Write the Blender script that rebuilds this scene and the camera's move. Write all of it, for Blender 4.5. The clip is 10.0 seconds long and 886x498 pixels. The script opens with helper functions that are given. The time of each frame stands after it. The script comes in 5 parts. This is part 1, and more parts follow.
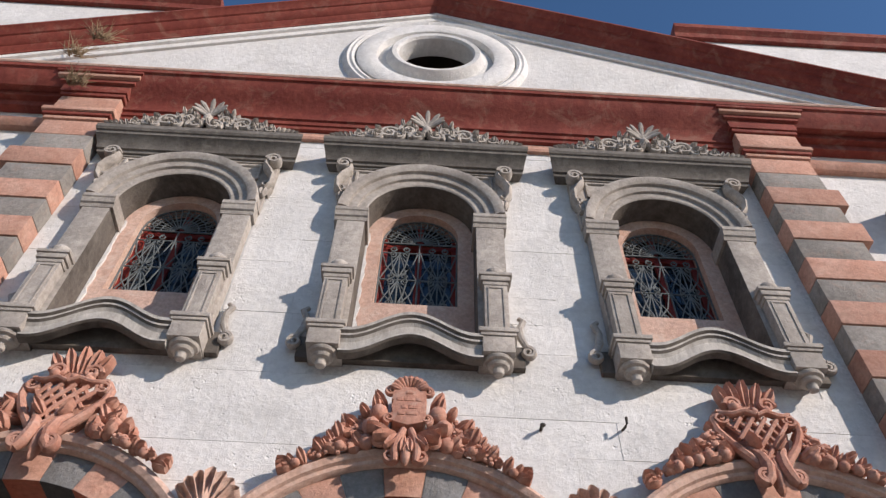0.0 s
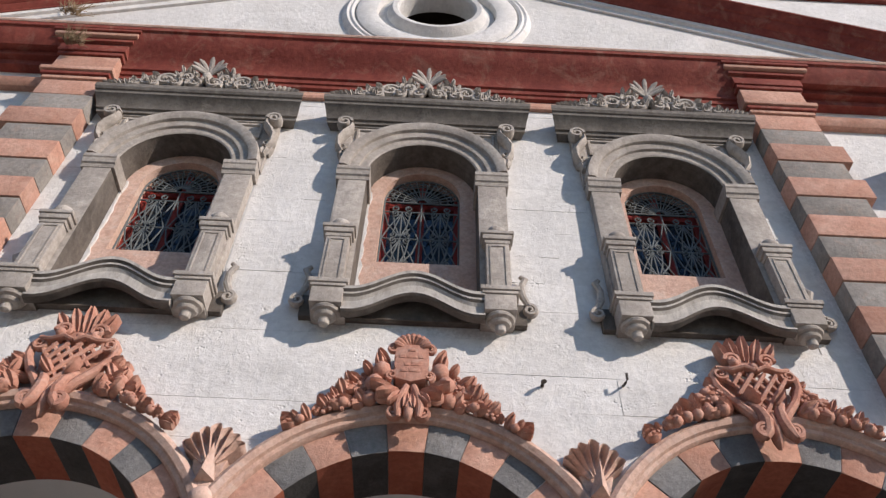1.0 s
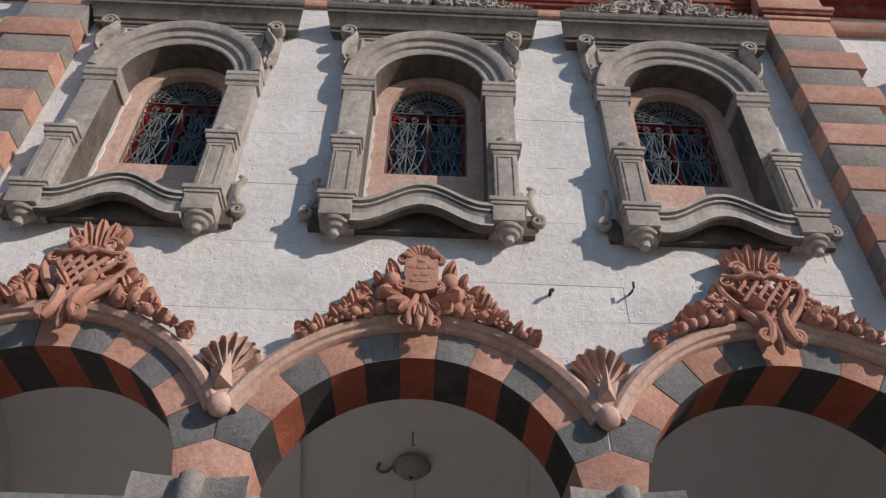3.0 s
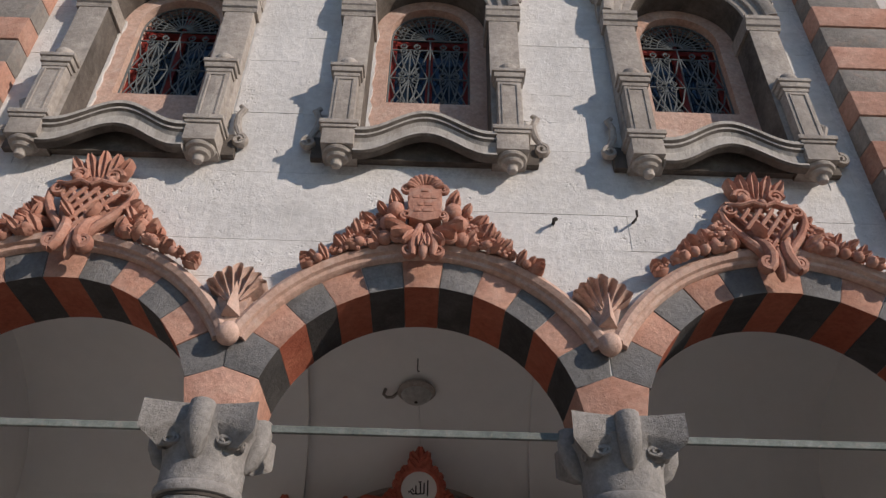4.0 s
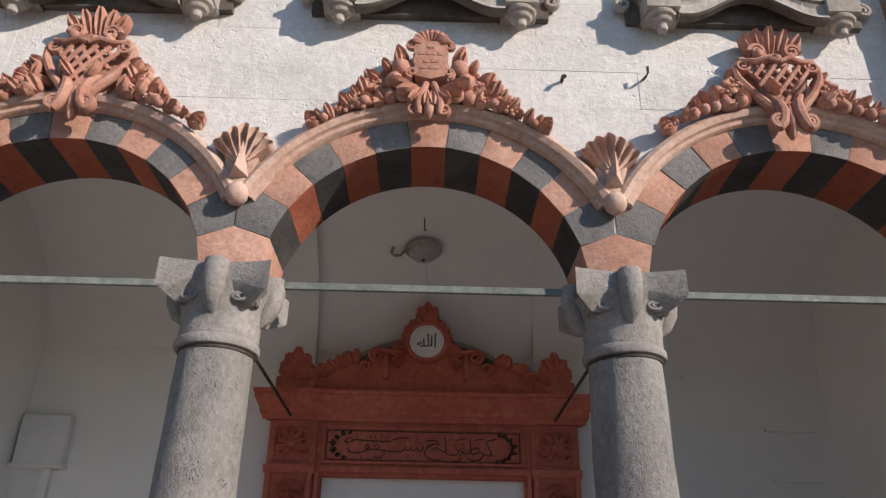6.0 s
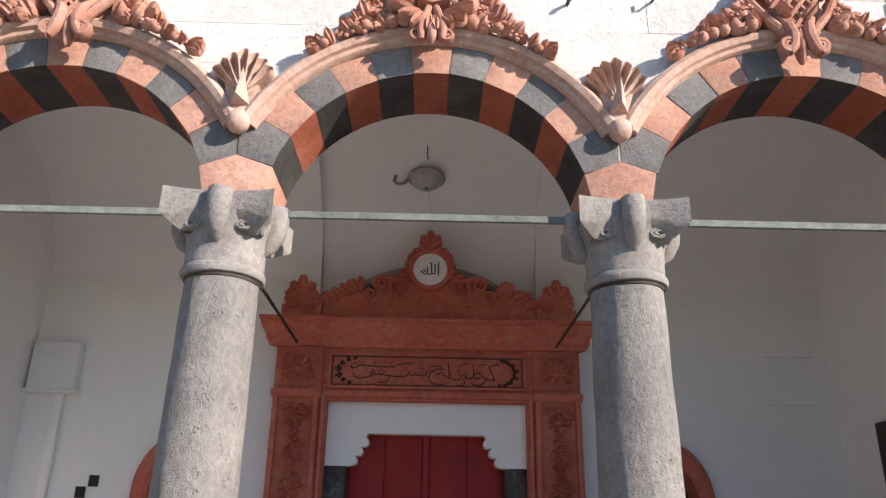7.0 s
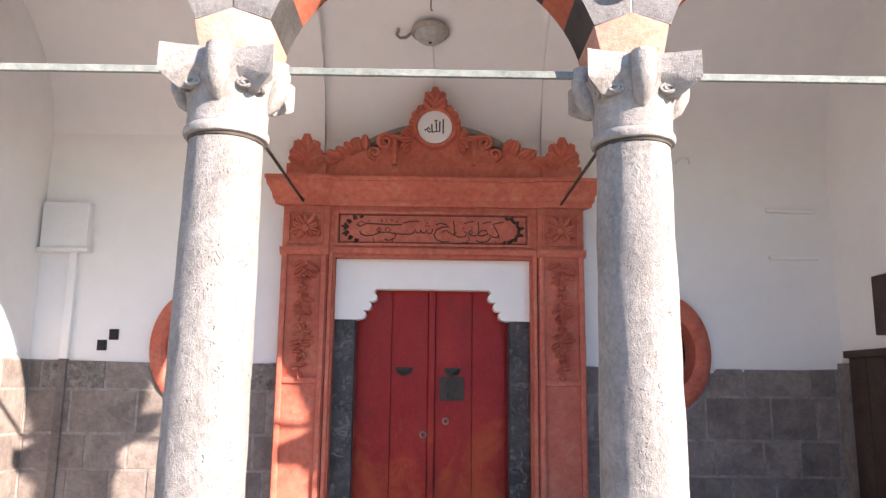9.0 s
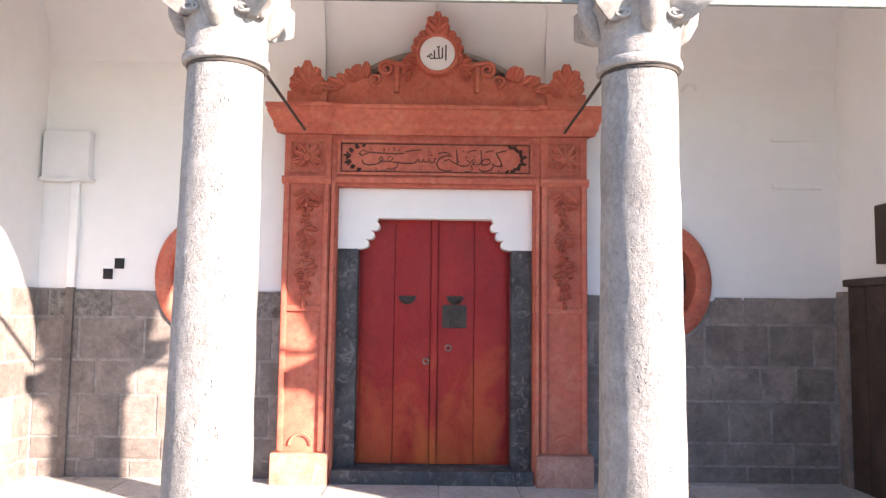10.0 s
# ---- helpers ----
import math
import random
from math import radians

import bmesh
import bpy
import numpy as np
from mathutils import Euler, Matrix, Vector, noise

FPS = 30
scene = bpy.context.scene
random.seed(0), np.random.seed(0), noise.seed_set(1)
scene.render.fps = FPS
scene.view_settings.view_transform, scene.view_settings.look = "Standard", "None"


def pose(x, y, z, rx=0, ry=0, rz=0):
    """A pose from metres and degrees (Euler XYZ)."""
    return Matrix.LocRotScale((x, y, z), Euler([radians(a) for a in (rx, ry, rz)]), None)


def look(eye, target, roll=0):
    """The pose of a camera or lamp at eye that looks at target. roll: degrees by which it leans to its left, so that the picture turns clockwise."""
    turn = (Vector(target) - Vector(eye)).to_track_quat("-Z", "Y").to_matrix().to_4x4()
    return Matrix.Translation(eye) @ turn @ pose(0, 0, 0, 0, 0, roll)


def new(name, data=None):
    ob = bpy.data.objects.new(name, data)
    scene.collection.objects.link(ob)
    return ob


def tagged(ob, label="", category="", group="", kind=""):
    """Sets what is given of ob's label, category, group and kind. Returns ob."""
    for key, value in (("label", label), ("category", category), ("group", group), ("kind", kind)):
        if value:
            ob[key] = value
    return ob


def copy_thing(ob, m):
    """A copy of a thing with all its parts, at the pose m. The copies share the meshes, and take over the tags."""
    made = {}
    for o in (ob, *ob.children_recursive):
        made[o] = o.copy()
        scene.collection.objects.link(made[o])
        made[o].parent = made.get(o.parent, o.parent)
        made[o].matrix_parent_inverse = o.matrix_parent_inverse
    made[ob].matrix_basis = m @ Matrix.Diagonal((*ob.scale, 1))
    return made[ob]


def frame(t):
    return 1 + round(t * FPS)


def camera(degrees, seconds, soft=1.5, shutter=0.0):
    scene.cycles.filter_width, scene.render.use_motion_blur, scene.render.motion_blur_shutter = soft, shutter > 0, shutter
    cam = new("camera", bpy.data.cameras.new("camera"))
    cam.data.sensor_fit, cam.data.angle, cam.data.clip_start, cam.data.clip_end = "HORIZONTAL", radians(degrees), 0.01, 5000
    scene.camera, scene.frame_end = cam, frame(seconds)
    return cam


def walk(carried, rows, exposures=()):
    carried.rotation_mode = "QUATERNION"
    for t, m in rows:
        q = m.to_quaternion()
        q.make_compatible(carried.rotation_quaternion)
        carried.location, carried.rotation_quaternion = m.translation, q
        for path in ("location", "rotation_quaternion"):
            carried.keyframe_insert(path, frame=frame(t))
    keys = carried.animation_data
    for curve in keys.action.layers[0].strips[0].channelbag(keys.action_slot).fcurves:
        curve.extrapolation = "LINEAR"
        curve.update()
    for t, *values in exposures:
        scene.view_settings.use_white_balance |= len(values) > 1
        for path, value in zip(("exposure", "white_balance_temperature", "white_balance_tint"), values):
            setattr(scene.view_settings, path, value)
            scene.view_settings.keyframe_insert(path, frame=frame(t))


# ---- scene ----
cam = camera(60.5, 10.0, soft=1.4)
PATH = [
    (0, (0.179, -3.503, 1.453), (0.21, -2.262, 3.021), 1.9),
    (0.5, (0.182, -3.509, 1.452), (0.214, -2.225, 2.985), 1.9),
    (1, (0.188, -3.502, 1.445), (0.216, -2.179, 2.945), 1.8),
    (1.5, (0.183, -3.511, 1.438), (0.211, -2.152, 2.905), 1.8),
    (2, (0.179, -3.499, 1.434), (0.206, -2.107, 2.869), 1.7),
    (3.5, (0.146, -3.498, 1.415), (0.177, -1.957, 2.69), 1.3),
    (4, (0.15, -3.508, 1.417), (0.179, -1.906, 2.614), 1.2),
    (4.5, (0.145, -3.511, 1.417), (0.175, -1.855, 2.538), 1.2),
    (5, (0.139, -3.515, 1.414), (0.169, -1.81, 2.458), 1.1),
    (5.5, (0.144, -3.522, 1.41), (0.171, -1.77, 2.375), 1.1),
    (7, (0.14, -3.532, 1.401), (0.162, -1.662, 2.112), 1.0),
    (7.5, (0.138, -3.535, 1.403), (0.159, -1.634, 2.024), 0.9),
    (8, (0.14, -3.534, 1.406), (0.158, -1.606, 1.938), 0.9),
    (8.5, (0.14, -3.537, 1.396), (0.157, -1.587, 1.84), 0.8),
    (9, (0.137, -3.536, 1.398), (0.153, -1.568, 1.751), 0.7),
    (9.5, (0.136, -3.543, 1.397), (0.151, -1.561, 1.658), 0.7),
    (10, (0.132, -3.544, 1.396), (0.145, -1.551, 1.565), 0.7),
]
EXPOSURES = [(t, stops, k, 18 if t < 7 else 23) for t, stops, k in ((0.0, 0.18, 6900), (1.0, 0.14, 6900), (2.0, 0.03, 6900), (3.5, -0.28, 7000), (4.5, -0.27, 7150), (5.5, -0.02, 7150), (6.8, 0.68, 7150), (7.5, 1.22, 7150), (8.5, 1.85, 7300), (9.0, 2.1, 7400), (10.0, 2.5, 7500))]
walk(cam, [(t, look(eye, target, roll)) for t, eye, target, roll in PATH], EXPOSURES)

# ---- light ----
SUN_WAY = Vector((-1.39, 1.0, -0.722)).normalized()
world = bpy.data.worlds.new("sky")
scene.world = world
world.use_nodes = True
sky = world.node_tree.nodes.new("ShaderNodeTexSky")
sky.sky_type, sky.sun_disc = "NISHITA", False
sky.sun_elevation, sky.sun_rotation = radians(22.8), radians(125.9)
sky.air_density, sky.dust_density, sky.ozone_density = 1.0, 0.0, 3.0
background = world.node_tree.nodes["Background"]
deep = world.node_tree.nodes.new("ShaderNodeHueSaturation")
deep.inputs["Saturation"].default_value = 1.15
world.node_tree.links.new(sky.outputs[0], deep.inputs["Color"])
world.node_tree.links.new(deep.outputs[0], background.inputs[0])
background.inputs[1].default_value = 0.13
sun_data = bpy.data.lights.new("sun", "SUN")
sun_data.energy, sun_data.angle, sun_data.color = 4.4, radians(0.6), (1.0, 0.94, 0.85)
sun = new("sun", sun_data)
sun.matrix_world = look((12, -9, 9), Vector((12, -9, 9)) + SUN_WAY)

# ---- materials ----


def surface(name, low, high, grain=30.0, patch=2.5, rough=0.85, bump=0.25, spread=0.12, stain=None, stain_amount=0.5, pits=0.0, metal=0.0, streak=1.0, speckle=0.75, wear=None):
    """Weathered matt surface: two colours in patches and grain, stains, pitted relief, a shift from piece to piece."""
    m = bpy.data.materials.new(name)
    m.use_nodes = True
    n, l = m.node_tree.nodes, m.node_tree.links
    b = n["Principled BSDF"]
    b.inputs["Roughness"].default_value, b.inputs["Metallic"].default_value = rough, metal
    b.inputs["Specular IOR Level"].default_value = 0.25
    co = n.new("ShaderNodeNewGeometry")
    mp = n.new("ShaderNodeMapping")
    mp.inputs["Scale"].default_value = (1, 1, streak)
    l.new(co.outputs["Position"], mp.inputs[0])

    def tex(scale, detail=5, r=0.6, warp=0.0):
        t = n.new("ShaderNodeTexNoise")
        t.inputs["Scale"].default_value, t.inputs["Detail"].default_value, t.inputs["Roughness"].default_value = scale, detail, r
        t.inputs["Distortion"].default_value = warp
        l.new(mp.outputs[0], t.inputs["Vector"])
        return t

    def ramp(src, a, b_, ca=(0, 0, 0, 1), cb=(1, 1, 1, 1)):
        r = n.new("ShaderNodeValToRGB")
        r.color_ramp.elements[0].position, r.color_ramp.elements[1].position = a, b_
        r.color_ramp.elements[0].color, r.color_ramp.elements[1].color = ca, cb
        l.new(src, r.inputs[0])
        return r

    def mix(kind, fac, a, b_):
        x = n.new("ShaderNodeMix")
        x.data_type, x.blend_type = "RGBA", kind
        for sock, v in ((x.inputs[0], fac), (x.inputs[6], a), (x.inputs[7], b_)):
            if hasattr(v, "links"):
                l.new(v, sock)
            else:
                sock.default_value = v
        return x.outputs[2]

    large, fine = tex(patch, 6, 0.65, 0.6), tex(grain, 8, 0.7)
    col = ramp(large.outputs[0], 0.34, 0.68, (*low, 1), (*high, 1)).outputs[0]
    speck = ramp(fine.outputs[0], 0.3, 0.72, (0.62, 0.62, 0.62, 1), (1.2, 1.2, 1.2, 1)).outputs[0]
    col = mix("MULTIPLY", speckle, col, speck)
    if stain:
        s = tex(patch * 2.3, 7, 0.7, 1.2)
        mask = ramp(s.outputs[0], 0.52, 0.68)
        f = n.new("ShaderNodeMath")
        f.operation = "MULTIPLY"
        f.inputs[1].default_value = stain_amount
        l.new(mask.outputs[0], f.inputs[0])
        col = mix("MIX", f.outputs[0], col, (*stain, 1))
    if wear:
        tone, low_z, high_z = wear
        xyz = n.new("ShaderNodeSeparateXYZ")
        l.new(co.outputs["Position"], xyz.inputs[0])
        up = n.new("ShaderNodeMapRange")
        up.inputs[1].default_value, up.inputs[2].default_value = low_z, high_z
        up.inputs[3].default_value, up.inputs[4].default_value = 0.13, -0.20
        l.new(xyz.outputs[2], up.inputs[0])
        shift = n.new("ShaderNodeMath")
        shift.operation = "ADD"
        l.new(up.outputs[0], shift.inputs[0])
        l.new(tex(2.6, 7, 0.66, 0.7).outputs[0], shift.inputs[1])
        col = mix("MIX", ramp(shift.outputs[0], 0.44, 0.86, (0, 0, 0, 1), (0.9, 0.9, 0.9, 1)).outputs[0], col, (*tone, 1))
    info = n.new("ShaderNodeObjectInfo")
    rr = n.new("ShaderNodeMapRange")
    rr.inputs[3].default_value, rr.inputs[4].default_value = 1 - spread, 1 + spread
    l.new(info.outputs["Random"], rr.inputs[0])
    comb = n.new("ShaderNodeCombineColor")
    for i in range(3):
        l.new(rr.outputs[0], comb.inputs[i])
    col = mix("MULTIPLY", 1.0, col, comb.outputs[0])
    l.new(col, b.inputs["Base Color"])
    height = fine.outputs[0]
    if pits:
        v = n.new("ShaderNodeTexVoronoi")
        v.inputs["Scale"].default_value = grain * 2.1
        l.new(mp.outputs[0], v.inputs["Vector"])
        v.inputs["Randomness"].default_value = 1.0
        sparse = ramp(tex(grain * 0.45, 3, 0.6, 0.8).outputs[0], 0.42, 0.62, (0.75, 0.75, 0.75, 1), (0, 0, 0, 1))
        near = n.new("ShaderNodeMath")
        near.operation = "ADD"
        l.new(v.outputs["Distance"], near.inputs[0])
        l.new(sparse.outputs[0], near.inputs[1])
        hole = ramp(near.outputs[0], 0.08, 0.38)
        a = n.new("ShaderNodeMath")
        a.operation = "MULTIPLY_ADD"
        a.inputs[1].default_value = pits
        l.new(hole.outputs[0], a.inputs[0])
        l.new(fine.outputs[0], a.inputs[2])
        height = a.outputs[0]
    bp = n.new("ShaderNodeBump")
    bp.inputs["Strength"].default_value, bp.inputs["Distance"].default_value = bump, 0.02
    l.new(height, bp.inputs["Height"])
    l.new(bp.outputs[0], b.inputs["Normal"])
    return m


WHITE = surface("whitewashed ashlar", (0.60, 0.59, 0.575), (0.73, 0.72, 0.705), 17, 1.6, 0.85, 0.62, 0.04, (0.53, 0.52, 0.505), 0.3, 0.5, speckle=0.42)
MORTAR = surface("joint mortar", (0.60, 0.60, 0.595), (0.68, 0.675, 0.67), 40, 3, 0.95, 0.3, 0.0)
PLASTER = surface("limewashed plaster", (0.79, 0.785, 0.775), (0.83, 0.825, 0.815), 6, 0.7, 0.9, 0.08, 0.02, (0.74, 0.73, 0.715), 0.2, speckle=0.08)
GREY = surface("grey carved tuff", (0.31, 0.277, 0.248), (0.48, 0.437, 0.395), 26, 2.2, 0.9, 0.5, 0.1, (0.20, 0.18, 0.16), 0.5, 0.3)
DARKGREY = surface("dark canopy stone", (0.115, 0.103, 0.092), (0.20, 0.181, 0.163), 26, 3, 0.9, 0.4, 0.08, (0.26, 0.24, 0.215), 0.4, 0.2)
BLOCKGREY = surface("grey pilaster stone", (0.205, 0.188, 0.172), (0.33, 0.305, 0.28), 26, 2.6, 0.9, 0.5, 0.14, (0.36, 0.25, 0.20), 0.45, 0.4)
# darker reveal stone, deepened further so that its colour carries the shade
SHADE_STONE = surface("dark frame stone with shade in its colour", (0.085, 0.073, 0.063), (0.17, 0.148, 0.13), 22, 3.5, 0.9, 0.5, 0.08, (0.23, 0.205, 0.18), 0.35, 0.3)
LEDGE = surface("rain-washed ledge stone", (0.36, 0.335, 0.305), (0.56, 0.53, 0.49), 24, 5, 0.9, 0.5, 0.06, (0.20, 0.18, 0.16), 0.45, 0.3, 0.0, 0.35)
BASALT = surface("dark basalt", (0.15, 0.148, 0.148), (0.24, 0.237, 0.236), 45, 4, 0.85, 0.5, 0.18, (0.25, 0.24, 0.235), 0.35, 0.5)
PINK = surface("rosy tuff", (0.44, 0.225, 0.163), (0.57, 0.338, 0.262), 34, 3, 0.88, 0.45, 0.13, (0.55, 0.37, 0.29), 0.45, 0.4)
ROSE = surface("carved red tuff", (0.42, 0.19, 0.135), (0.56, 0.31, 0.235), 40, 5, 0.9, 0.4, 0.08, (0.52, 0.37, 0.31), 0.55, 0.25)
HOOD = surface("pale rosy hood stone", (0.53, 0.335, 0.262), (0.63, 0.45, 0.375), 34, 3.5, 0.88, 0.45, 0.06, (0.62, 0.50, 0.44), 0.6, 0.35)
# darker copies of the voussoir stones: part of the soffits' shade is in these colours
SOFFIT_RED_SHADED = surface("deep red soffit stone with shade in its tone", (0.32, 0.085, 0.05), (0.42, 0.14, 0.085), 30, 3, 0.88, 0.4, 0.1, (0.30, 0.09, 0.06), 0.4, 0.3)
SOFFIT_BLACK_SHADED = surface("black soffit stone with shade in its tone", (0.045, 0.043, 0.042), (0.085, 0.082, 0.08), 40, 4, 0.85, 0.4, 0.12, (0.10, 0.095, 0.09), 0.3, 0.4)
CORNICE = surface("red painted cornice stone", (0.175, 0.036, 0.028), (0.27, 0.068, 0.05), 18, 1.8, 0.85, 0.35, 0.06, (0.34, 0.20, 0.15), 0.4)
PORTAL = surface("red painted portal stone", (0.47, 0.115, 0.078), (0.58, 0.172, 0.118), 22, 2.0, 0.8, 0.2, 0.04, (0.52, 0.23, 0.15), 0.5, wear=((0.50, 0.24, 0.155), -0.1, 1.5))
SHAFT = surface("pitted pale column stone", (0.215, 0.208, 0.197), (0.328, 0.318, 0.304), 36, 3.0, 0.9, 0.8, 0.05, (0.19, 0.18, 0.17), 0.35, 1.1, 0.0, 0.75, 0.8)
CAPSTONE = surface("grey capital stone", (0.25, 0.238, 0.225), (0.37, 0.352, 0.335), 34, 4, 0.9, 0.6, 0.06, (0.18, 0.17, 0.165), 0.4, 0.6)
DADO = surface("grey dado stone", (0.165, 0.140, 0.128), (0.285, 0.246, 0.226), 22, 3, 0.9, 0.4, 0.2, (0.30, 0.265, 0.245), 0.5, 0.35)
TOOLED = surface("rough-tooled dado stone", (0.10, 0.09, 0.085), (0.30, 0.28, 0.26), 24, 14, 0.95, 1.0, 0.1, (0.36, 0.34, 0.32), 0.5, 0.8)
JAMB = surface("black basalt with pale wear", (0.045, 0.045, 0.048), (0.10, 0.10, 0.102), 40, 4, 0.75, 0.4, 0.05, (0.30, 0.29, 0.28), 0.55, 0.3)
DADO_JOINT = surface("pale dado mortar", (0.20, 0.182, 0.17), (0.36, 0.33, 0.31), 30, 7, 0.95, 0.4, 0.0)
DOORWOOD = surface("red painted door wood", (0.27, 0.012, 0.014), (0.36, 0.03, 0.022), 70, 1.7, 0.5, 0.12, 0.08, (0.17, 0.02, 0.016), 0.5, 0.0, 0.0, 0.6, wear=((0.50, 0.13, 0.035), 0.2, 1.35))
IRON = surface("dark wrought iron", (0.038, 0.032, 0.028), (0.075, 0.062, 0.052), 60, 8, 0.6, 0.3, 0.05)
GRILLE = surface("weathered painted iron", (0.085, 0.10, 0.105), (0.155, 0.17, 0.172), 60, 8, 0.6, 0.3, 0.05)
TIE = surface("green painted tie bar", (0.13, 0.16, 0.15), (0.23, 0.255, 0.24), 40, 6, 0.7, 0.4, 0.1, (0.34, 0.30, 0.26), 0.5)
SASH = surface("red painted sash", (0.20, 0.02, 0.018), (0.28, 0.04, 0.03), 40, 6, 0.6, 0.2, 0.05)
INK = surface("faded dark paint", (0.055, 0.03, 0.026), (0.11, 0.06, 0.05), 60, 9, 0.8, 0.1, 0.0)
BLACK = surface("black painted line", (0.02, 0.02, 0.022), (0.04, 0.04, 0.042), 40, 6, 0.7, 0.1, 0.0)
FLOOR = surface("worn paving stone", (0.40, 0.385, 0.36), (0.53, 0.51, 0.48), 20, 2, 0.85, 0.3, 0.1, (0.34, 0.325, 0.305), 0.3, 0.2)
COURT = surface("courtyard paving", (0.28, 0.265, 0.245), (0.38, 0.362, 0.335), 12, 1, 0.9, 0.3, 0.0, (0.31, 0.295, 0.275), 0.4)
BOARD = surface("dark brown boarding", (0.045, 0.03, 0.024), (0.085, 0.06, 0.05), 40, 3, 0.7, 0.2, 0.05)
DRY = surface("dry grass", (0.17, 0.12, 0.07), (0.30, 0.22, 0.14), 30, 6, 0.9, 0.1, 0.1)
PALEBOX = surface("white painted metal", (0.72, 0.72, 0.71), (0.78, 0.78, 0.77), 20, 2, 0.6, 0.05, 0.02, speckle=0.08)


def glass(name, tint):
    m = bpy.data.materials.new(name)
    m.use_nodes = True
    b = m.node_tree.nodes["Principled BSDF"]
    b.inputs["Base Color"].default_value = (*tint, 1)
    b.inputs["Roughness"].default_value = 0.12
    b.inputs["Specular IOR Level"].default_value = 0.6
    return m


GLASS = glass("dim blue window glass", (0.012, 0.022, 0.035))
LAMPGLASS = surface("frosted lamp glass", (0.42, 0.42, 0.40), (0.5, 0.5, 0.48), 20, 2, 0.35, 0.05, 0.0)

# ---- building blocks ----


def link(name, bm, mat, parent=None, label="", smooth=38):
    bmesh.ops.recalc_face_normals(bm, faces=bm.faces[:])
    me = bpy.data.meshes.new(name)
    bm.to_mesh(me)
    bm.free()
    me.materials.append(mat)
    if smooth:
        me.polygons.foreach_set("use_smooth", [True] * len(me.polygons))
        me.set_sharp_from_angle(angle=radians(smooth))
    ob = new(name, me)
    ob.parent = parent
    if label:
        ob["label"] = label
    return ob


def part(name, bm, mat, parent, label="", smooth=38):
    return link(name, bm, mat, parent, label, smooth)


def pieces(name, bm, mat, parent, label=""):
    """Every loose piece of bm as a part of its own."""
    seen, made = set(), []
    bm.verts.index_update()
    for v in bm.verts:
        if v in seen:
            continue
        stack, isle = [v], []
        seen.add(v)
        while stack:
            q = stack.pop()
            isle.append(q)
            for e in q.link_edges:
                w = e.other_vert(q)
                if w not in seen:
                    seen.add(w)
                    stack.append(w)
        one = bmesh.new()
        new_vert = {q: one.verts.new(q.co) for q in isle}
        for f in {f for q in isle for f in q.link_faces}:
            one.faces.new([new_vert[q] for q in f.verts])
        made.append(part(name, one, mat, parent, label))
    bm.free()
    return made


def face_second(ob, mat, test):
    """A second material on the faces whose centre and normal pass the test."""
    ob.data.materials.append(mat)
    for f in ob.data.polygons:
        if test(f.center, f.normal):
            f.material_index = 1
    return ob


def root(name, at, label, category, group="", kind=""):
    ob = new(name)
    ob.empty_display_size = 0.1
    ob.location = at
    return tagged(ob, label, category, group, kind)


def B():
    return bmesh.new()


def box(bm, x0, x1, y0, y1, z0, z1, bev=0.0):
    v = [bm.verts.new((x, y, z)) for x in (x0, x1) for y in (y0, y1) for z in (z0, z1)]
    f = [bm.faces.new([v[i] for i in q]) for q in ((0, 1, 3, 2), (4, 6, 7, 5), (0, 4, 5, 1), (2, 3, 7, 6), (0, 2, 6, 4), (1, 5, 7, 3))]
    if bev:
        bmesh.ops.bevel(bm, geom=list({e for g in f for e in g.edges}), offset=bev, segments=2, affect="EDGES", profile=0.6)
    return bm


def prism(bm, pts, y0, y1, bev=0.0):
    """A polygon in x and z, from y0 to y1."""
    a = [bm.verts.new((x, y0, z)) for x, z in pts]
    b = [bm.verts.new((x, y1, z)) for x, z in pts]
    n = len(pts)
    front = bm.faces.new(a)
    bm.faces.new(b[::-1])
    for i in range(n):
        bm.faces.new((a[i], b[i], b[(i + 1) % n], a[(i + 1) % n]))
    if bev:
        bmesh.ops.bevel(bm, geom=list(front.edges), offset=bev, segments=2, affect="EDGES", profile=0.6)
    return bm


def plate(bm, outer, holes, y0, y1):
    """A slab in x and z with holes through it."""
    loops = []
    edges = []
    for loop in (outer, *holes):
        v = [bm.verts.new((x, y0, z)) for x, z in loop]
        loops.append(v)
        edges += [bm.edges.new((v[i], v[(i + 1) % len(v)])) for i in range(len(v))]
    front = [g for g in bmesh.ops.triangle_fill(bm, use_beauty=True, use_dissolve=False, edges=edges)["geom"] if isinstance(g, bmesh.types.BMFace)]
    back = {}
    for v in [v for loop in loops for v in loop]:
        back[v] = bm.verts.new((v.co.x, y1, v.co.z))
    for f in front:
        bm.faces.new([back[v] for v in reversed(f.verts)])
    for loop in loops:
        for i, v in enumerate(loop):
            w = loop[(i + 1) % len(loop)]
            bm.faces.new((v, w, back[w], back[v]))
    return bm


def sweep(bm, frames, profile, cap=True):
    """A closed profile (a, b) carried along frames (origin, u, v)."""
    rings = [[bm.verts.new(Vector(o) + a * Vector(u) + b * Vector(v)) for a, b in profile] for o, u, v in frames]
    n = len(profile)
    for p, q in zip(rings, rings[1:]):
        for i in range(n):
            bm.faces.new((p[i], p[(i + 1) % n], q[(i + 1) % n], q[i]))
    if cap:
        bm.faces.new(rings[0][::-1])
        bm.faces.new(rings[-1])
    return bm


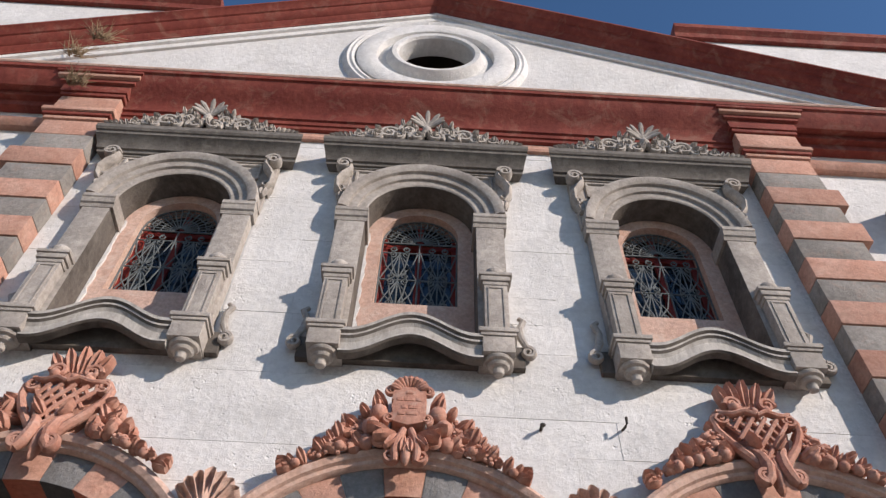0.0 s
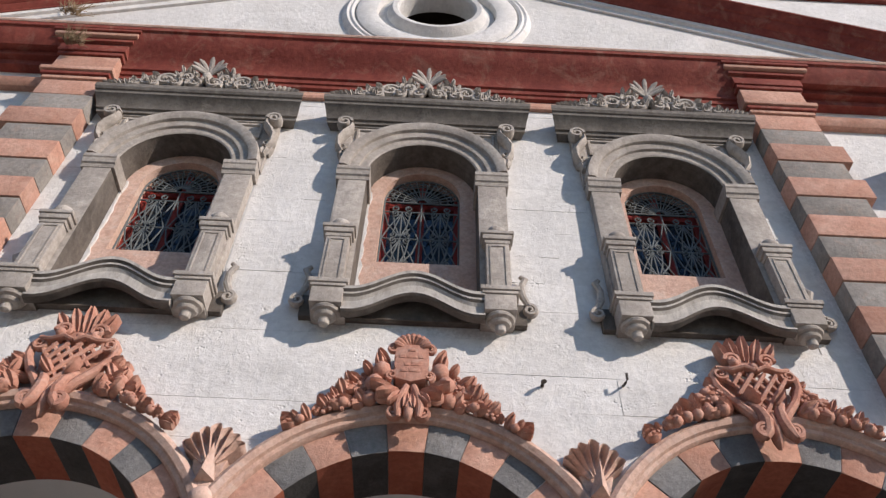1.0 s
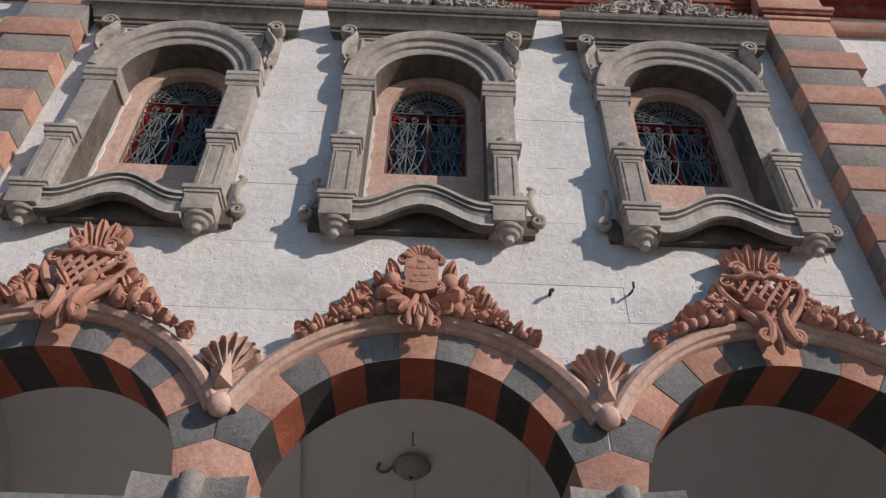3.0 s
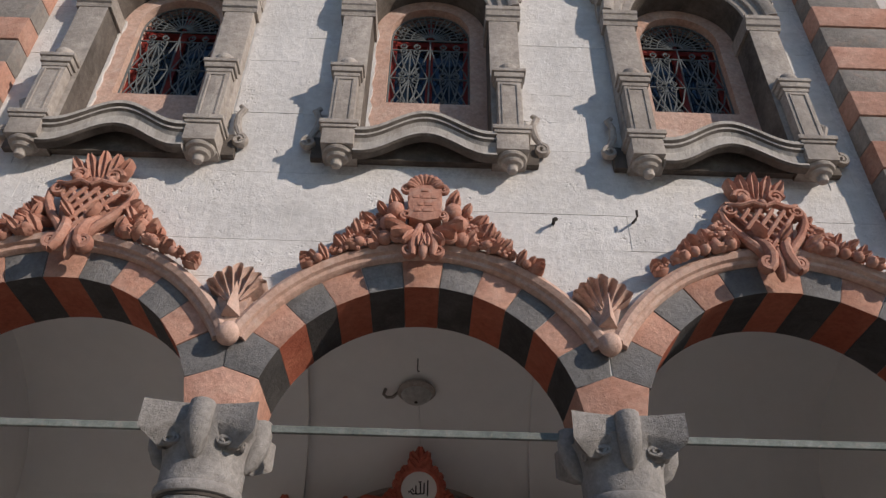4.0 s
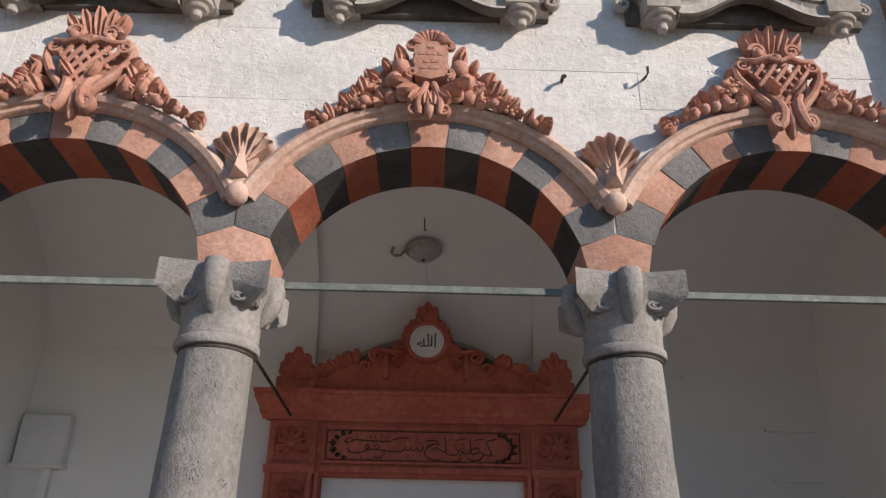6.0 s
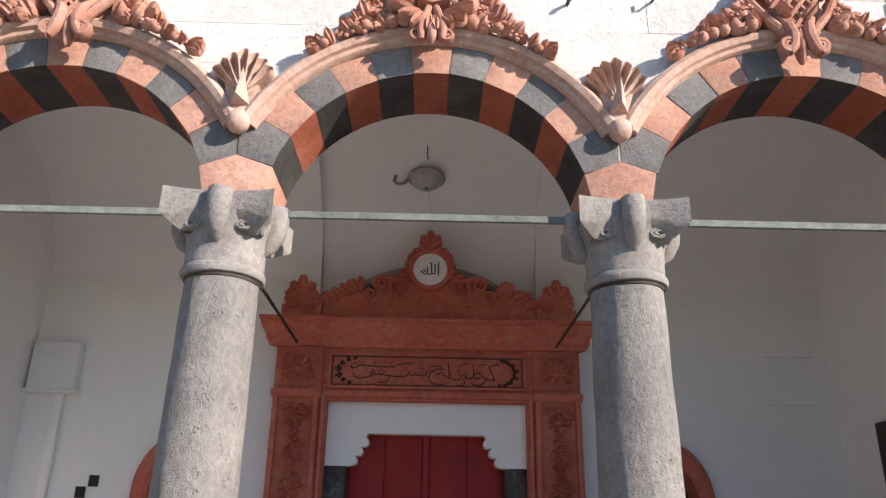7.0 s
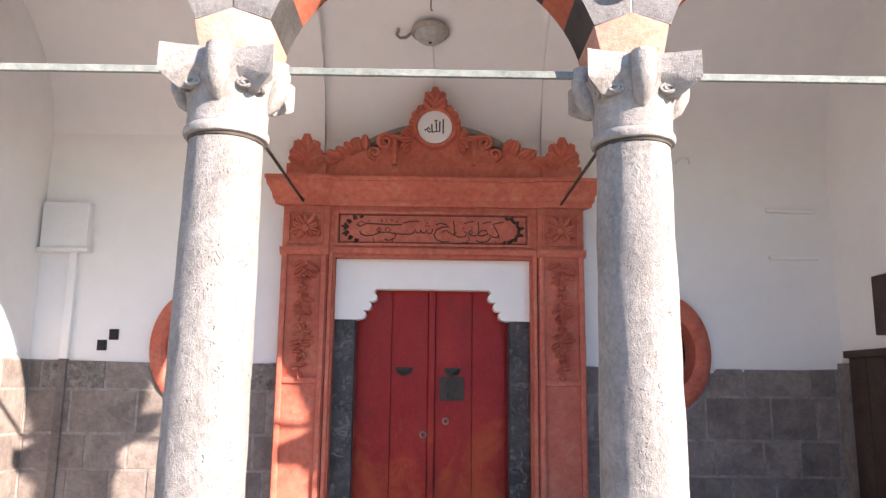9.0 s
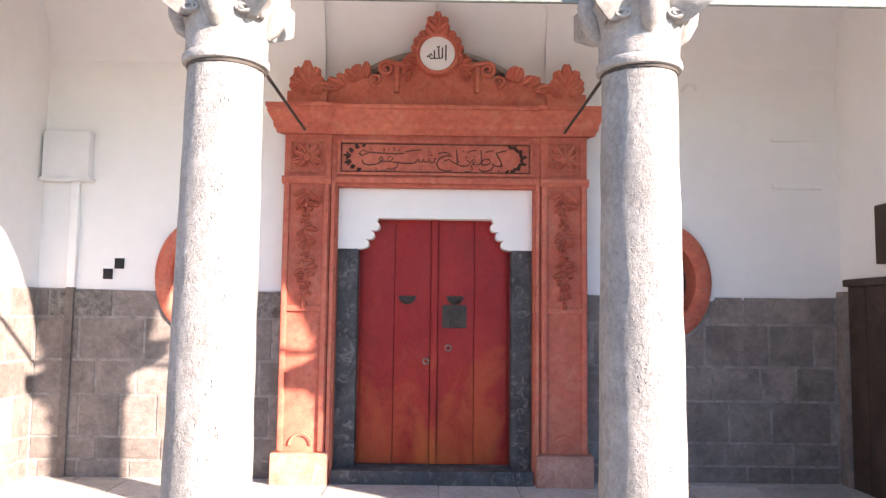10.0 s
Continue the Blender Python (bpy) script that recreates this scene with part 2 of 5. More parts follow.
def mould(bm, profile, x0, x1, mitre=0.0):
    """A profile (y, z) run along x; mitre: ends step in as the profile goes back to the wall."""
    rings = []
    far = min(y for y, z in profile)
    for x, s in ((x0, 1), (x1, -1)):
        rings.append([bm.verts.new((x + s * mitre * (y - far), y, z)) for y, z in profile])
    n = len(profile)
    for i in range(n):
        bm.faces.new((rings[0][i], rings[0][(i + 1) % n], rings[1][(i + 1) % n], rings[1][i]))
    bm.faces.new(rings[0][::-1])
    bm.faces.new(rings[1])
    return bm


def ring(bm, cx, cz, profile, a0, a1, n=40, squash=1.0):
    """A profile (r, y) turned about a level axis through (cx, cz), angles in degrees."""
    frames = []
    full = abs(a1 - a0) >= 360
    for i in range(n + (0 if full else 1)):
        a = radians(a0 + (a1 - a0) * i / n)
        frames.append(((cx, 0, cz), (math.cos(a), 0, math.sin(a) * squash), (0, 1, 0)))
    if full:
        frames.append(frames[0])
    sweep(bm, frames, profile, cap=not full)
    if full:
        bmesh.ops.remove_doubles(bm, verts=bm.verts[:], dist=1e-5)
    return bm


def lathe(bm, prof, cx=0.0, cy=0.0, n=24, wob=0.0):
    rings = [[bm.verts.new((cx + (r + wob * noise.noise((i * 0.7, z * 4, 3))) * math.cos(2 * math.pi * i / n), cy + (r + wob * noise.noise((i * 0.7, z * 4, 3))) * math.sin(2 * math.pi * i / n), z)) for i in range(n)] for r, z in prof]
    for p, q in zip(rings, rings[1:]):
        for i in range(n):
            bm.faces.new((p[i], p[(i + 1) % n], q[(i + 1) % n], q[i]))
    bm.faces.new(rings[0][::-1])
    bm.faces.new(rings[-1])
    return bm


def tube(bm, pts, r, n=6, flat=1.0):
    pts = [Vector(p) for p in pts]
    rad = r if isinstance(r, (list, tuple)) else [r] * len(pts)
    rings = []
    for i, p in enumerate(pts):
        d = (pts[min(i + 1, len(pts) - 1)] - pts[max(i - 1, 0)]).normalized()
        side = d.cross(Vector((0, 1, 0)))
        if side.length < 0.1:
            side = d.cross(Vector((1, 0, 0)))
        side.normalize()
        up = side.cross(d).normalized()
        rings.append([bm.verts.new(p + rad[i] * (math.cos(2 * math.pi * k / n) * side + flat * math.sin(2 * math.pi * k / n) * up)) for k in range(n)])
    for p, q in zip(rings, rings[1:]):
        for i in range(n):
            bm.faces.new((p[i], p[(i + 1) % n], q[(i + 1) % n], q[i]))
    bm.faces.new(rings[0][::-1])
    bm.faces.new(rings[-1])
    return bm


def blob(bm, c, r, seed=0, rough=0.12, sub=2):
    g = bmesh.ops.create_icosphere(bm, subdivisions=sub, radius=1.0)
    for v in g["verts"]:
        k = 1 + rough * noise.noise(v.co * 1.7 + Vector((seed * 3.1, seed, 0)))
        v.co = Vector((c[0] + v.co.x * r[0] * k, c[1] + v.co.y * r[1] * k, c[2] + v.co.z * r[2] * k))
    return bm


def leaf(bm, base, angle, length, width, lift=0.03, curl=0.02, thick=0.012):
    """A carved leaf lying against the wall, its tip at that angle (degrees from +x) in the wall's plane."""
    a = radians(angle)
    d, s = Vector((math.cos(a), 0, math.sin(a))), Vector((-math.sin(a), 0, math.cos(a)))
    rows = []
    for i in range(6):
        t = i / 5
        w = width * math.sin(math.pi * (0.10 + 0.83 * t)) ** 0.6 * (1.0 if i % 2 == 0 else 1.12) * 0.5
        o = Vector(base) + d * length * t + Vector((0, -lift * math.sin(math.pi * t * 0.8) - curl * t * t, 0))
        rows.append([o + s * w + Vector((0, 0.010, 0)), o + s * w * 0.5 + Vector((0, -thick, 0)), o + Vector((0, 0.002, 0)), o - s * w * 0.5 + Vector((0, -thick, 0)), o - s * w + Vector((0, 0.010, 0))])
    vs = [[bm.verts.new(p) for p in r] for r in rows]
    bk = [[bm.verts.new(p + Vector((0, thick * 1.6 + 0.01, 0))) for p in (r[0], r[4])] for r in rows]
    for i in range(5):
        for j in range(4):
            bm.faces.new((vs[i][j], vs[i][j + 1], vs[i + 1][j + 1], vs[i + 1][j]))
        bm.faces.new((bk[i][0], bk[i][1], bk[i + 1][1], bk[i + 1][0]))
        bm.faces.new((vs[i][0], vs[i + 1][0], bk[i + 1][0], bk[i][0]))
        bm.faces.new((vs[i][4], bk[i][1], bk[i + 1][1], vs[i + 1][4]))
    bm.faces.new((*vs[0], bk[0][1], bk[0][0]))
    bm.faces.new((*vs[5][::-1], bk[5][0], bk[5][1]))
    return bm


def spiral(bm, cx, cz, y, r0, r1, a0, turns, thick, n=22, flat=1.4, taper=0.55):
    pts, rad = [], []
    for i in range(n + 1):
        t = i / n
        a = radians(a0) + turns * 2 * math.pi * t
        r = r0 + (r1 - r0) * t
        pts.append((cx + r * math.cos(a), y - 0.012 * t, cz + r * math.sin(a)))
        rad.append(thick * (1 - (1 - taper) * t))
    return tube(bm, pts, rad, 6, flat)


def arc_pts(cx, cz, r, a0, a1, n, squash=1.0):
    return [(cx + r * math.cos(radians(a0 + (a1 - a0) * i / n)), cz + squash * r * math.sin(radians(a0 + (a1 - a0) * i / n))) for i in range(n + 1)]


# ---- plan ----
MID = 0.10                    # the facade's axis
BAY = 1.99                    # from arch to arch
ARCH_R, RING_R = 0.848, 0.995
SPRING = 2.915                # height of the arches' centres
THICK = 0.42                  # the front wall
BACK = 3.0                    # the porch's back wall
PORTAL_Y = 2.8
WIN_X, WIN_STEP = 0.088, 1.905
CENTRES = [MID - BAY, MID, 2.14]
EXTRA = {2.14: 0.04}       # the east arch is a little wider
PIERS = [MID - 1.5 * BAY, MID - BAY / 2, MID + BAY / 2, 3.175]

# ---- ground and floors ----
bm = B()
box(bm, -900, 900, -900, 900, -0.6, -0.16)
ground = tagged(link("ground", bm, COURT, smooth=0), "pale worn stone paving of the courtyard", "ground", kind="structure")
bm = B()
box(bm, -3.6, 3.9, -0.35, 3.3, -0.4, -0.012)
floor = tagged(link("floor", bm, COURT, smooth=0), "grey stone slab floor of the porch", "floor", kind="structure")

# ---- front wall over the arcade ----


def hood_top(x):
    """Height of the lower edge of the plain wall over the arches at x."""
    z = 2.9
    for c in CENTRES:
        d = abs(x - c)
        r = RING_R + 0.10 + EXTRA.get(c, 0.0)
        if d < r:
            z = max(z, SPRING + math.sqrt(r * r - d * d))
    return max(z, 3.1)


WALL_L, WALL_R, WALL_TOP = -3.0, 3.3, 7.5
outer = [(WALL_L, WALL_TOP), (WALL_L, SPRING + 0.05)]
for c in CENTRES:
    outer += arc_pts(c, SPRING, ARCH_R + 0.012 + EXTRA.get(c, 0.0), 176, 4, 40)
outer += [(WALL_R, SPRING + 0.05), (WALL_R, WALL_TOP)]
holes = []
for i in (-1, 0, 1):
    x = WIN_X + WIN_STEP * i
    holes.append([(x - 0.47, 4.95), (x + 0.47, 4.95)] + arc_pts(x, 6.172, 0.47, 0, 180, 20))
bm = B()
plate(bm, outer, holes, 0.004, THICK)
wall_front = tagged(link("wall_front", bm, MORTAR, smooth=0), "whitewashed ashlar wall over a three-arched porch", "wall", kind="structure")

# wings left and right of the pilasters, set back a little
for nm, x0, x1 in (("wall_west", -11.0, -3.0), ("wall_east", 3.2, 11.5)):
    bm = B()
    box(bm, x0, x1, 0.06, 0.5, -0.16, 8.0)
    tagged(link(nm, bm, WHITE, smooth=0), "whitewashed side wing of the facade", "wall", kind="structure")

# plain unseen walls added behind the camera and west to block low sky light
for nm, x0, x1, y0, y1, top, mat, lab in (("wall_court_south", -11.4, 14.0, -13.4, -13.0, 3.2, DADO, "plain grey wall added out of view to block low sky"),
                                          ("wall_court_west", -11.4, -11.0, -13.0, 0.06, 7.0, BASALT, "plain dark wall added out of view to block light from the west")):
    bm = B()
    box(bm, x0, x1, y0, y1, -0.2, top)
    tagged(link(nm, bm, mat, smooth=0), lab, "wall", kind="structure")

# tympanum with its round opening
APEX = 10.21
SLOPE = 0.41
bm = B()
plate(bm, [(MID - 5.6, 7.9), (MID + 5.6, 7.9), (MID, APEX + 0.25)],
      [arc_pts(MID + 0.02, 9.125, 0.60, 0, 360, 40)[:-1]], 0.0, 0.12)
tymp = tagged(link("wall_gable", bm, WHITE, smooth=0), "white triangular gable wall with a round opening", "wall", kind="structure")
bm = B()
box(bm, -0.8, 1.0, 0.13, 1.4, 8.3, 10.0)
bm.faces.ensure_lookup_table()
bmesh.ops.delete(bm, geom=[f for f in bm.faces if f.calc_center_median().y < 0.14], context="FACES_ONLY")
tagged(link("wall_behind_oculus", bm, BOARD, smooth=0), "dark hollow behind the round opening", "wall", kind="structure")

oculus = root("oculus_surround", (0, 0, 0), "white stone round window surround with stepped rings", "window surround")
for nm, prof in (("outer_ring", [(0.86, 0.0), (0.87, -0.05), (0.90, -0.065), (0.925, -0.05), (0.95, -0.06), (0.985, -0.035), (1.0, 0.0)]),
                 ("flat_ring", [(0.62, 0.0), (0.63, -0.075), (0.66, -0.085), (0.82, -0.075), (0.85, -0.06), (0.86, 0.0)]),
                 ("inner_ring", [(0.40, 0.12), (0.40, -0.09), (0.42, -0.115), (0.47, -0.12), (0.49, -0.10), (0.53, -0.03), (0.60, -0.015), (0.62, 0.0)])):
    bm = B()
    ring(bm, MID + 0.02, 9.125, prof, 0, 360, 56)
    part(nm, bm, WHITE, oculus)
bm = B()
ring(bm, MID - 0.01, 9.98, [(0.04, 0.0), (0.04, -0.05), (0.08, -0.065), (0.11, -0.05), (0.12, 0.0)], 0, 360, 20)
part("rosette", bm, WHITE, oculus)

# level cornice, broken forward over the pilasters
CORN = [(0.0, 7.46), (-0.04, 7.46), (-0.045, 7.50), (-0.06, 7.505), (-0.065, 7.55), (-0.085, 7.56), (-0.09, 7.60), (-0.105, 7.64), (-0.135, 7.69), (-0.18, 7.745), (-0.225, 7.80), (-0.26, 7.86), (-0.275, 7.90),
        (-0.295, 7.905), (-0.30, 7.945), (0.0, 7.947)]


WING_CORN = [(0.06, 7.64), (-0.03, 7.64), (-0.04, 7.70), (-0.10, 7.705), (-0.105, 7.76)] + CORN[9:]


def cornice(name, x0, x1, profile, label):
    bm = B()
    mould(bm, [(y if y < 0 else 0.06, z) for y, z in profile], x0, x1)
    return tagged(link(name, bm, CORNICE, smooth=30), label, "cornice", kind="structure")


cornice("cornice", -2.95, 3.15, CORN, "deep dark red stone cornice under the gable")
cornice("cornice_west", -11.0, -2.95, WING_CORN, "dark red stone cornice of the side wing")
cornice("cornice_east", 3.15, 11.5, WING_CORN, "dark red stone cornice of the side wing")
bm = B()
mould(bm, [(0.0, 7.95), (-0.305, 7.95), (-0.315, 7.965), (-0.31, 7.985), (0.0, 8.02)], -11.0, 11.5)
tagged(link("cornice_fillet", bm, HOOD, smooth=30), "pale weathered fillet along the top of the red cornice", "moulding", kind="structure")
bm = B()
mould(bm, [(0.0, 7.30), (-0.035, 7.30), (-0.045, 7.33), (-0.03, 7.36), (-0.03, 7.40), (0.0, 7.40)], -2.7, 2.8)
tagged(link("string_course", bm, PINK, smooth=30), "thin rosy string course below the cornice", "moulding", kind="structure")
for nm, x0, x1 in (("string_course_west", -11, -3.28), ("string_course_east", 3.52, 11.5)):
    bm = B()
    mould(bm, [(0.06, 7.32), (0.0, 7.32), (-0.03, 7.35), (-0.045, 7.40), (-0.02, 7.43), (0.06, 7.45)], x0, x1)
    tagged(link(nm, bm, PINK, smooth=30), "rosy string course of the side wing", "moulding", kind="structure")

# raking cornices
RAKE_WHITE = [(0.0, -0.02), (-0.03, -0.02), (-0.035, 0.05), (-0.065, 0.06), (-0.07, 0.12), (0.0, 0.13)]
RAKE_RED = [(0.02, 0.11), (-0.08, 0.11), (-0.085, 0.125), (-0.125, 0.16), (-0.13, 0.172), (-0.145, 0.176), (-0.20, 0.226), (-0.205, 0.24), (-0.225, 0.244), (-0.275, 0.30), (-0.29, 0.305), (-0.29, 0.33), (0.3, 0.36)]
for nm, prof, mat, lab, zoff in (("rake_moulding", RAKE_WHITE, WHITE, "white raking moulding of the gable", 0.0), ("rake_cornice", RAKE_RED, CORNICE, "dark red raking cornice of the gable", 0.0)):
    for s, side in ((-1, "west"), (1, "east")):
        bm = B()
        frames = []
        for k in range(9):
            run = 5.9 * k / 8
            frames.append(((MID + s * run, 0, APEX - SLOPE * run + zoff), (0, 1, 0), (0, 0, 1.06)))
        sweep(bm, frames, prof)
        tagged(link(nm + "_" + side, bm, mat, smooth=30), lab, "cornice", kind="structure")

# parapets standing behind the gable's shoulders
for nm, x0, x1 in (("parapet_east", 3.25, 6.3), ("parapet_west", -9.0, -2.75)):
    bm = B()
    box(bm, x0 + 0.05, x1, 0.42, 0.9, 7.9, 11.15)
    ob = tagged(link(nm, bm, WHITE, smooth=0), "whitewashed upper wall behind the gable", "wall", kind="structure")
    bm = B()
    mould(bm, [(0.42, 11.12), (0.36, 11.12), (0.34, 11.2), (0.28, 11.26), (0.27, 11.34), (0.9, 11.38)], x0, x1)
    tagged(link(nm + "_cornice", bm, CORNICE, smooth=30), "thin red cornice along the upper wall", "cornice", kind="structure")
bm = B()
box(bm, -8.8, 9.3, 0.5, 9.0, 7.95, 8.6)
tagged(link("roof", bm, CORNICE, smooth=0), "flat red roof behind the gable", "roof", kind="structure")


def pilaster(x0, x1, out):
    """Banded pilaster of rosy and grey blocks; the rosy ones reach further on the outer side."""
    p = root("pilaster", (0, 0, 0), "banded pilaster of alternating rosy and grey stone blocks", "pilaster", "pilasters")
    z, k = 6.97, 0
    while z > 4.25:
        h = 0.232
        red = k % 2 == 1
        a, b = (x0 - (0.08 if red and out < 0 else 0), x1 + (0.08 if red and out > 0 else 0))
        bm = B()
        box(bm, a, b, -0.15 - (0.012 if red else 0.0), 0.05, z - h + 0.003, z - 0.002, 0.008)
        part("block", bm, PINK if red else BLOCKGREY, p, "", 30)
        z -= h
        k += 1
    for z0, z1, e, mat in ((6.97, 7.20, 0.0, PINK), (7.20, 7.245, 0.02, PINK), (7.245, 7.29, 0.04, CORNICE), (7.29, 7.345, 0.06, PINK), (7.345, 7.60, 0.015, PINK), (7.60, 7.65, 0.035, CORNICE), (7.65, 7.77, 0.05, CORNICE), (7.77, 7.82, 0.085, CORNICE), (7.82, 7.87, 0.12, PINK), (7.87, 7.93, 0.14, CORNICE)):
        bm = B()
        box(bm, x0 - e, x1 + e, -0.15 - e, 0.05, z0 + 0.002, z1, 0.01)
        part("cap_moulding", bm, mat, p, "", 30)
    return p


pilaster(-3.20, -2.69, -1)
pilaster(2.90, 3.43, 1)
bm = B()
box(bm, 3.98, 4.5, -0.28, 0.07, 6.42, 6.75, 0.03)
tagged(link("stone_corbel", bm, GREY), "dark grey stone corbel in the side wing wall", "corbel")

# ---- arcade: arch rings, hood mouldings ----
def voussoir(c, i, parent):
    a0, a1 = 18 + 144 * i / 11, 18 + 144 * (i + 1) / 11
    ar, rr = ARCH_R + EXTRA.get(c, 0.0), RING_R + EXTRA.get(c, 0.0)
    def far(a):
        return min(rr / abs(math.cos(radians(a))), rr * 1.17) - 0.0008 if i in (0, 10) else rr + 0.05
    wob = 0.006 * math.sin(i * 7.3 + c * 5)
    n = 3
    g = 0.06
    pts = [(c + ar * math.cos(radians(a0 + g + (a1 - a0 - 2 * g) * k / n)), SPRING + ar * math.sin(radians(a0 + g + (a1 - a0 - 2 * g) * k / n))) for k in range(n + 1)]
    pts += [(c + far(a0 + g + (a1 - a0 - 2 * g) * k / n) * math.cos(radians(a0 + g + (a1 - a0 - 2 * g) * k / n)), SPRING + far(a0 + g + (a1 - a0 - 2 * g) * k / n) * math.sin(radians(a0 + g + (a1 - a0 - 2 * g) * k / n))) for k in range(n, -1, -1)]
    bm = B()
    prism(bm, pts, wob - 0.006, THICK, 0.005)
    ob = part("voussoir", bm, PINK if i % 2 else BASALT, parent, "", 30)
    # faces towards the arch centre get the copy with shade in its tone
    return face_second(ob, SOFFIT_RED_SHADED if i % 2 else SOFFIT_BLACK_SHADED, lambda p, nrm: nrm.dot(Vector((c - p.x, 0, SPRING - p.z)).normalized()) > 0.9)


for c in CENTRES:
    arch = root("arch", (0, 0, 0), "round porch arch of alternating rosy and black voussoirs", "arch", "porch arches")
    for i in range(11):
        voussoir(c, i, arch)
    bm = B()
    e = EXTRA.get(c, 0.0)
    ring(bm, c, SPRING, [(r + e, y) for r, y in [(1.025, 0.02), (1.025, -0.03), (1.035, -0.045), (1.055, -0.048), (1.063, -0.072), (1.095, -0.085), (1.122, -0.065), (1.13, 0.02)]], 27.4, 152.6, 48)
    part("hood_moulding", bm, HOOD, arch, "pale rosy stone hood moulding")

# springers and end piers
for k, x in enumerate(PIERS):
    half = BAY / 2 - ARCH_R
    e0 = 0.35 if k == 0 else 0
    e1 = 0.35 if k == 3 else 0
    top = SPRING + ARCH_R * math.sin(radians(18)) - 0.003
    inn = BAY / 2 - ARCH_R * math.cos(radians(18))
    bm = B()
    prism(bm, [(x - half - e0, 2.98), (x + half + e1, 2.98), (x + inn + e1, top + (0.014 if k > 1 else 0)), (x + e1 * 0.5, top + 0.067 + (0.012 if k > 1 else 0)), (x - e0 * 0.5, top + 0.067), (x - inn - e0, top)], -0.008, THICK + 0.003, 0.006)
    tagged(link("springer_stone", bm, PINK, smooth=30), "rosy stone block on a column between two arches", "stone block", "springer stones")
    if k in (0, 3):
        bm = B()
        box(bm, *((x - 0.9, x - 0.30) if k == 0 else (x + 0.30, x + 0.9)), 0.0, THICK, -0.16, 3.2, 0.01)
        tagged(link("pier_west" if k == 0 else "pier_east", bm, GREY), "grey stone corner pier of the porch", "pier", kind="structure")

# hood balls and shells


def scallop(x):
    """A scallop of seven scooped lobes rising from a pointed root, with a sharp keel in front."""
    shell = root("shell", (x - 0.005, -0.02, 3.50), "carved pale rosy scallop shell between two arches", "ornament", "shells")
    lobes, rows, cols = 7, 10, 8
    for q in range(lobes):
        bm = B()
        mid = 90 + 45 * (q - 3) / 3.0
        reach = 0.275 - 0.05 * abs(q - 3) / 3
        wide = 7.4
        front, back = [], []
        for j in range(rows + 1):
            t = j / rows
            fr, bk = [], []
            for i in range(cols + 1):
                u = i / cols * 2 - 1
                r = 0.05 + (reach - 0.05) * t * (1 - 0.22 * u * u * t ** 3)
                a = radians(mid + wide * u)
                scoop = 0.075 * math.sin(math.pi * min(1.0, 0.12 + 0.80 * t) ** 2.2) * (1 - u * u) ** 0.8
                y = -0.05 - 0.045 * t + scoop
                fr.append(bm.verts.new((r * math.cos(a), y, 0.07 + r * math.sin(a))))
                bk.append(bm.verts.new((r * math.cos(a) * 0.98, 0.025, 0.07 + r * math.sin(a) * 0.98)))
            front.append(fr)
            back.append(bk)
        for j in range(rows):
            for i in range(cols):
                bm.faces.new((front[j][i], front[j][i + 1], front[j + 1][i + 1], front[j + 1][i]))
            for i in (0, cols):
                bm.faces.new((front[j][i], front[j + 1][i], back[j + 1][i], back[j][i]))
        for i in range(cols):
            bm.faces.new((front[rows][i], front[rows][i + 1], back[rows][i + 1], back[rows][i]))
        part("lobe", bm, HOOD, shell, "", 45)
    bm = B()
    v = [bm.verts.new(p) for p in ((-0.05, -0.05, 0.0), (0.055, -0.05, 0.0), (0.0, -0.14, 0.02), (0.015, -0.10, 0.20))]
    for q in ((0, 1, 2), (1, 3, 2), (3, 0, 2), (0, 3, 1)):
        bm.faces.new([v[i] for i in q])
    part("keel", bm, HOOD, shell, "", 0)
    bm = B()
    prism(bm, [(-0.03, -0.05), (0.03, -0.05), (0.07, 0.06), (0.09, 0.13), (-0.09, 0.13), (-0.07, 0.06)], -0.04, 0.03, 0.006)
    part("root", bm, HOOD, shell)


for x in (MID - BAY / 2, MID + BAY / 2):
    stop = root("hood_stop", (x, -0.02, 3.41), "pale rosy stone ball where two arch hoods meet", "ornament", "hood stops")
    bm = B()
    blob(bm, (0, -0.04, -0.005), (0.062, 0.062, 0.066), 1, 0.06, 3)
    part("ball", bm, HOOD, stop)
    bm = B()
    box(bm, -0.036, 0.036, -0.05, 0.03, 0.045, 0.125, 0.012)
    part("neck", bm, HOOD, stop)
    scallop(x)

# ---- columns ----


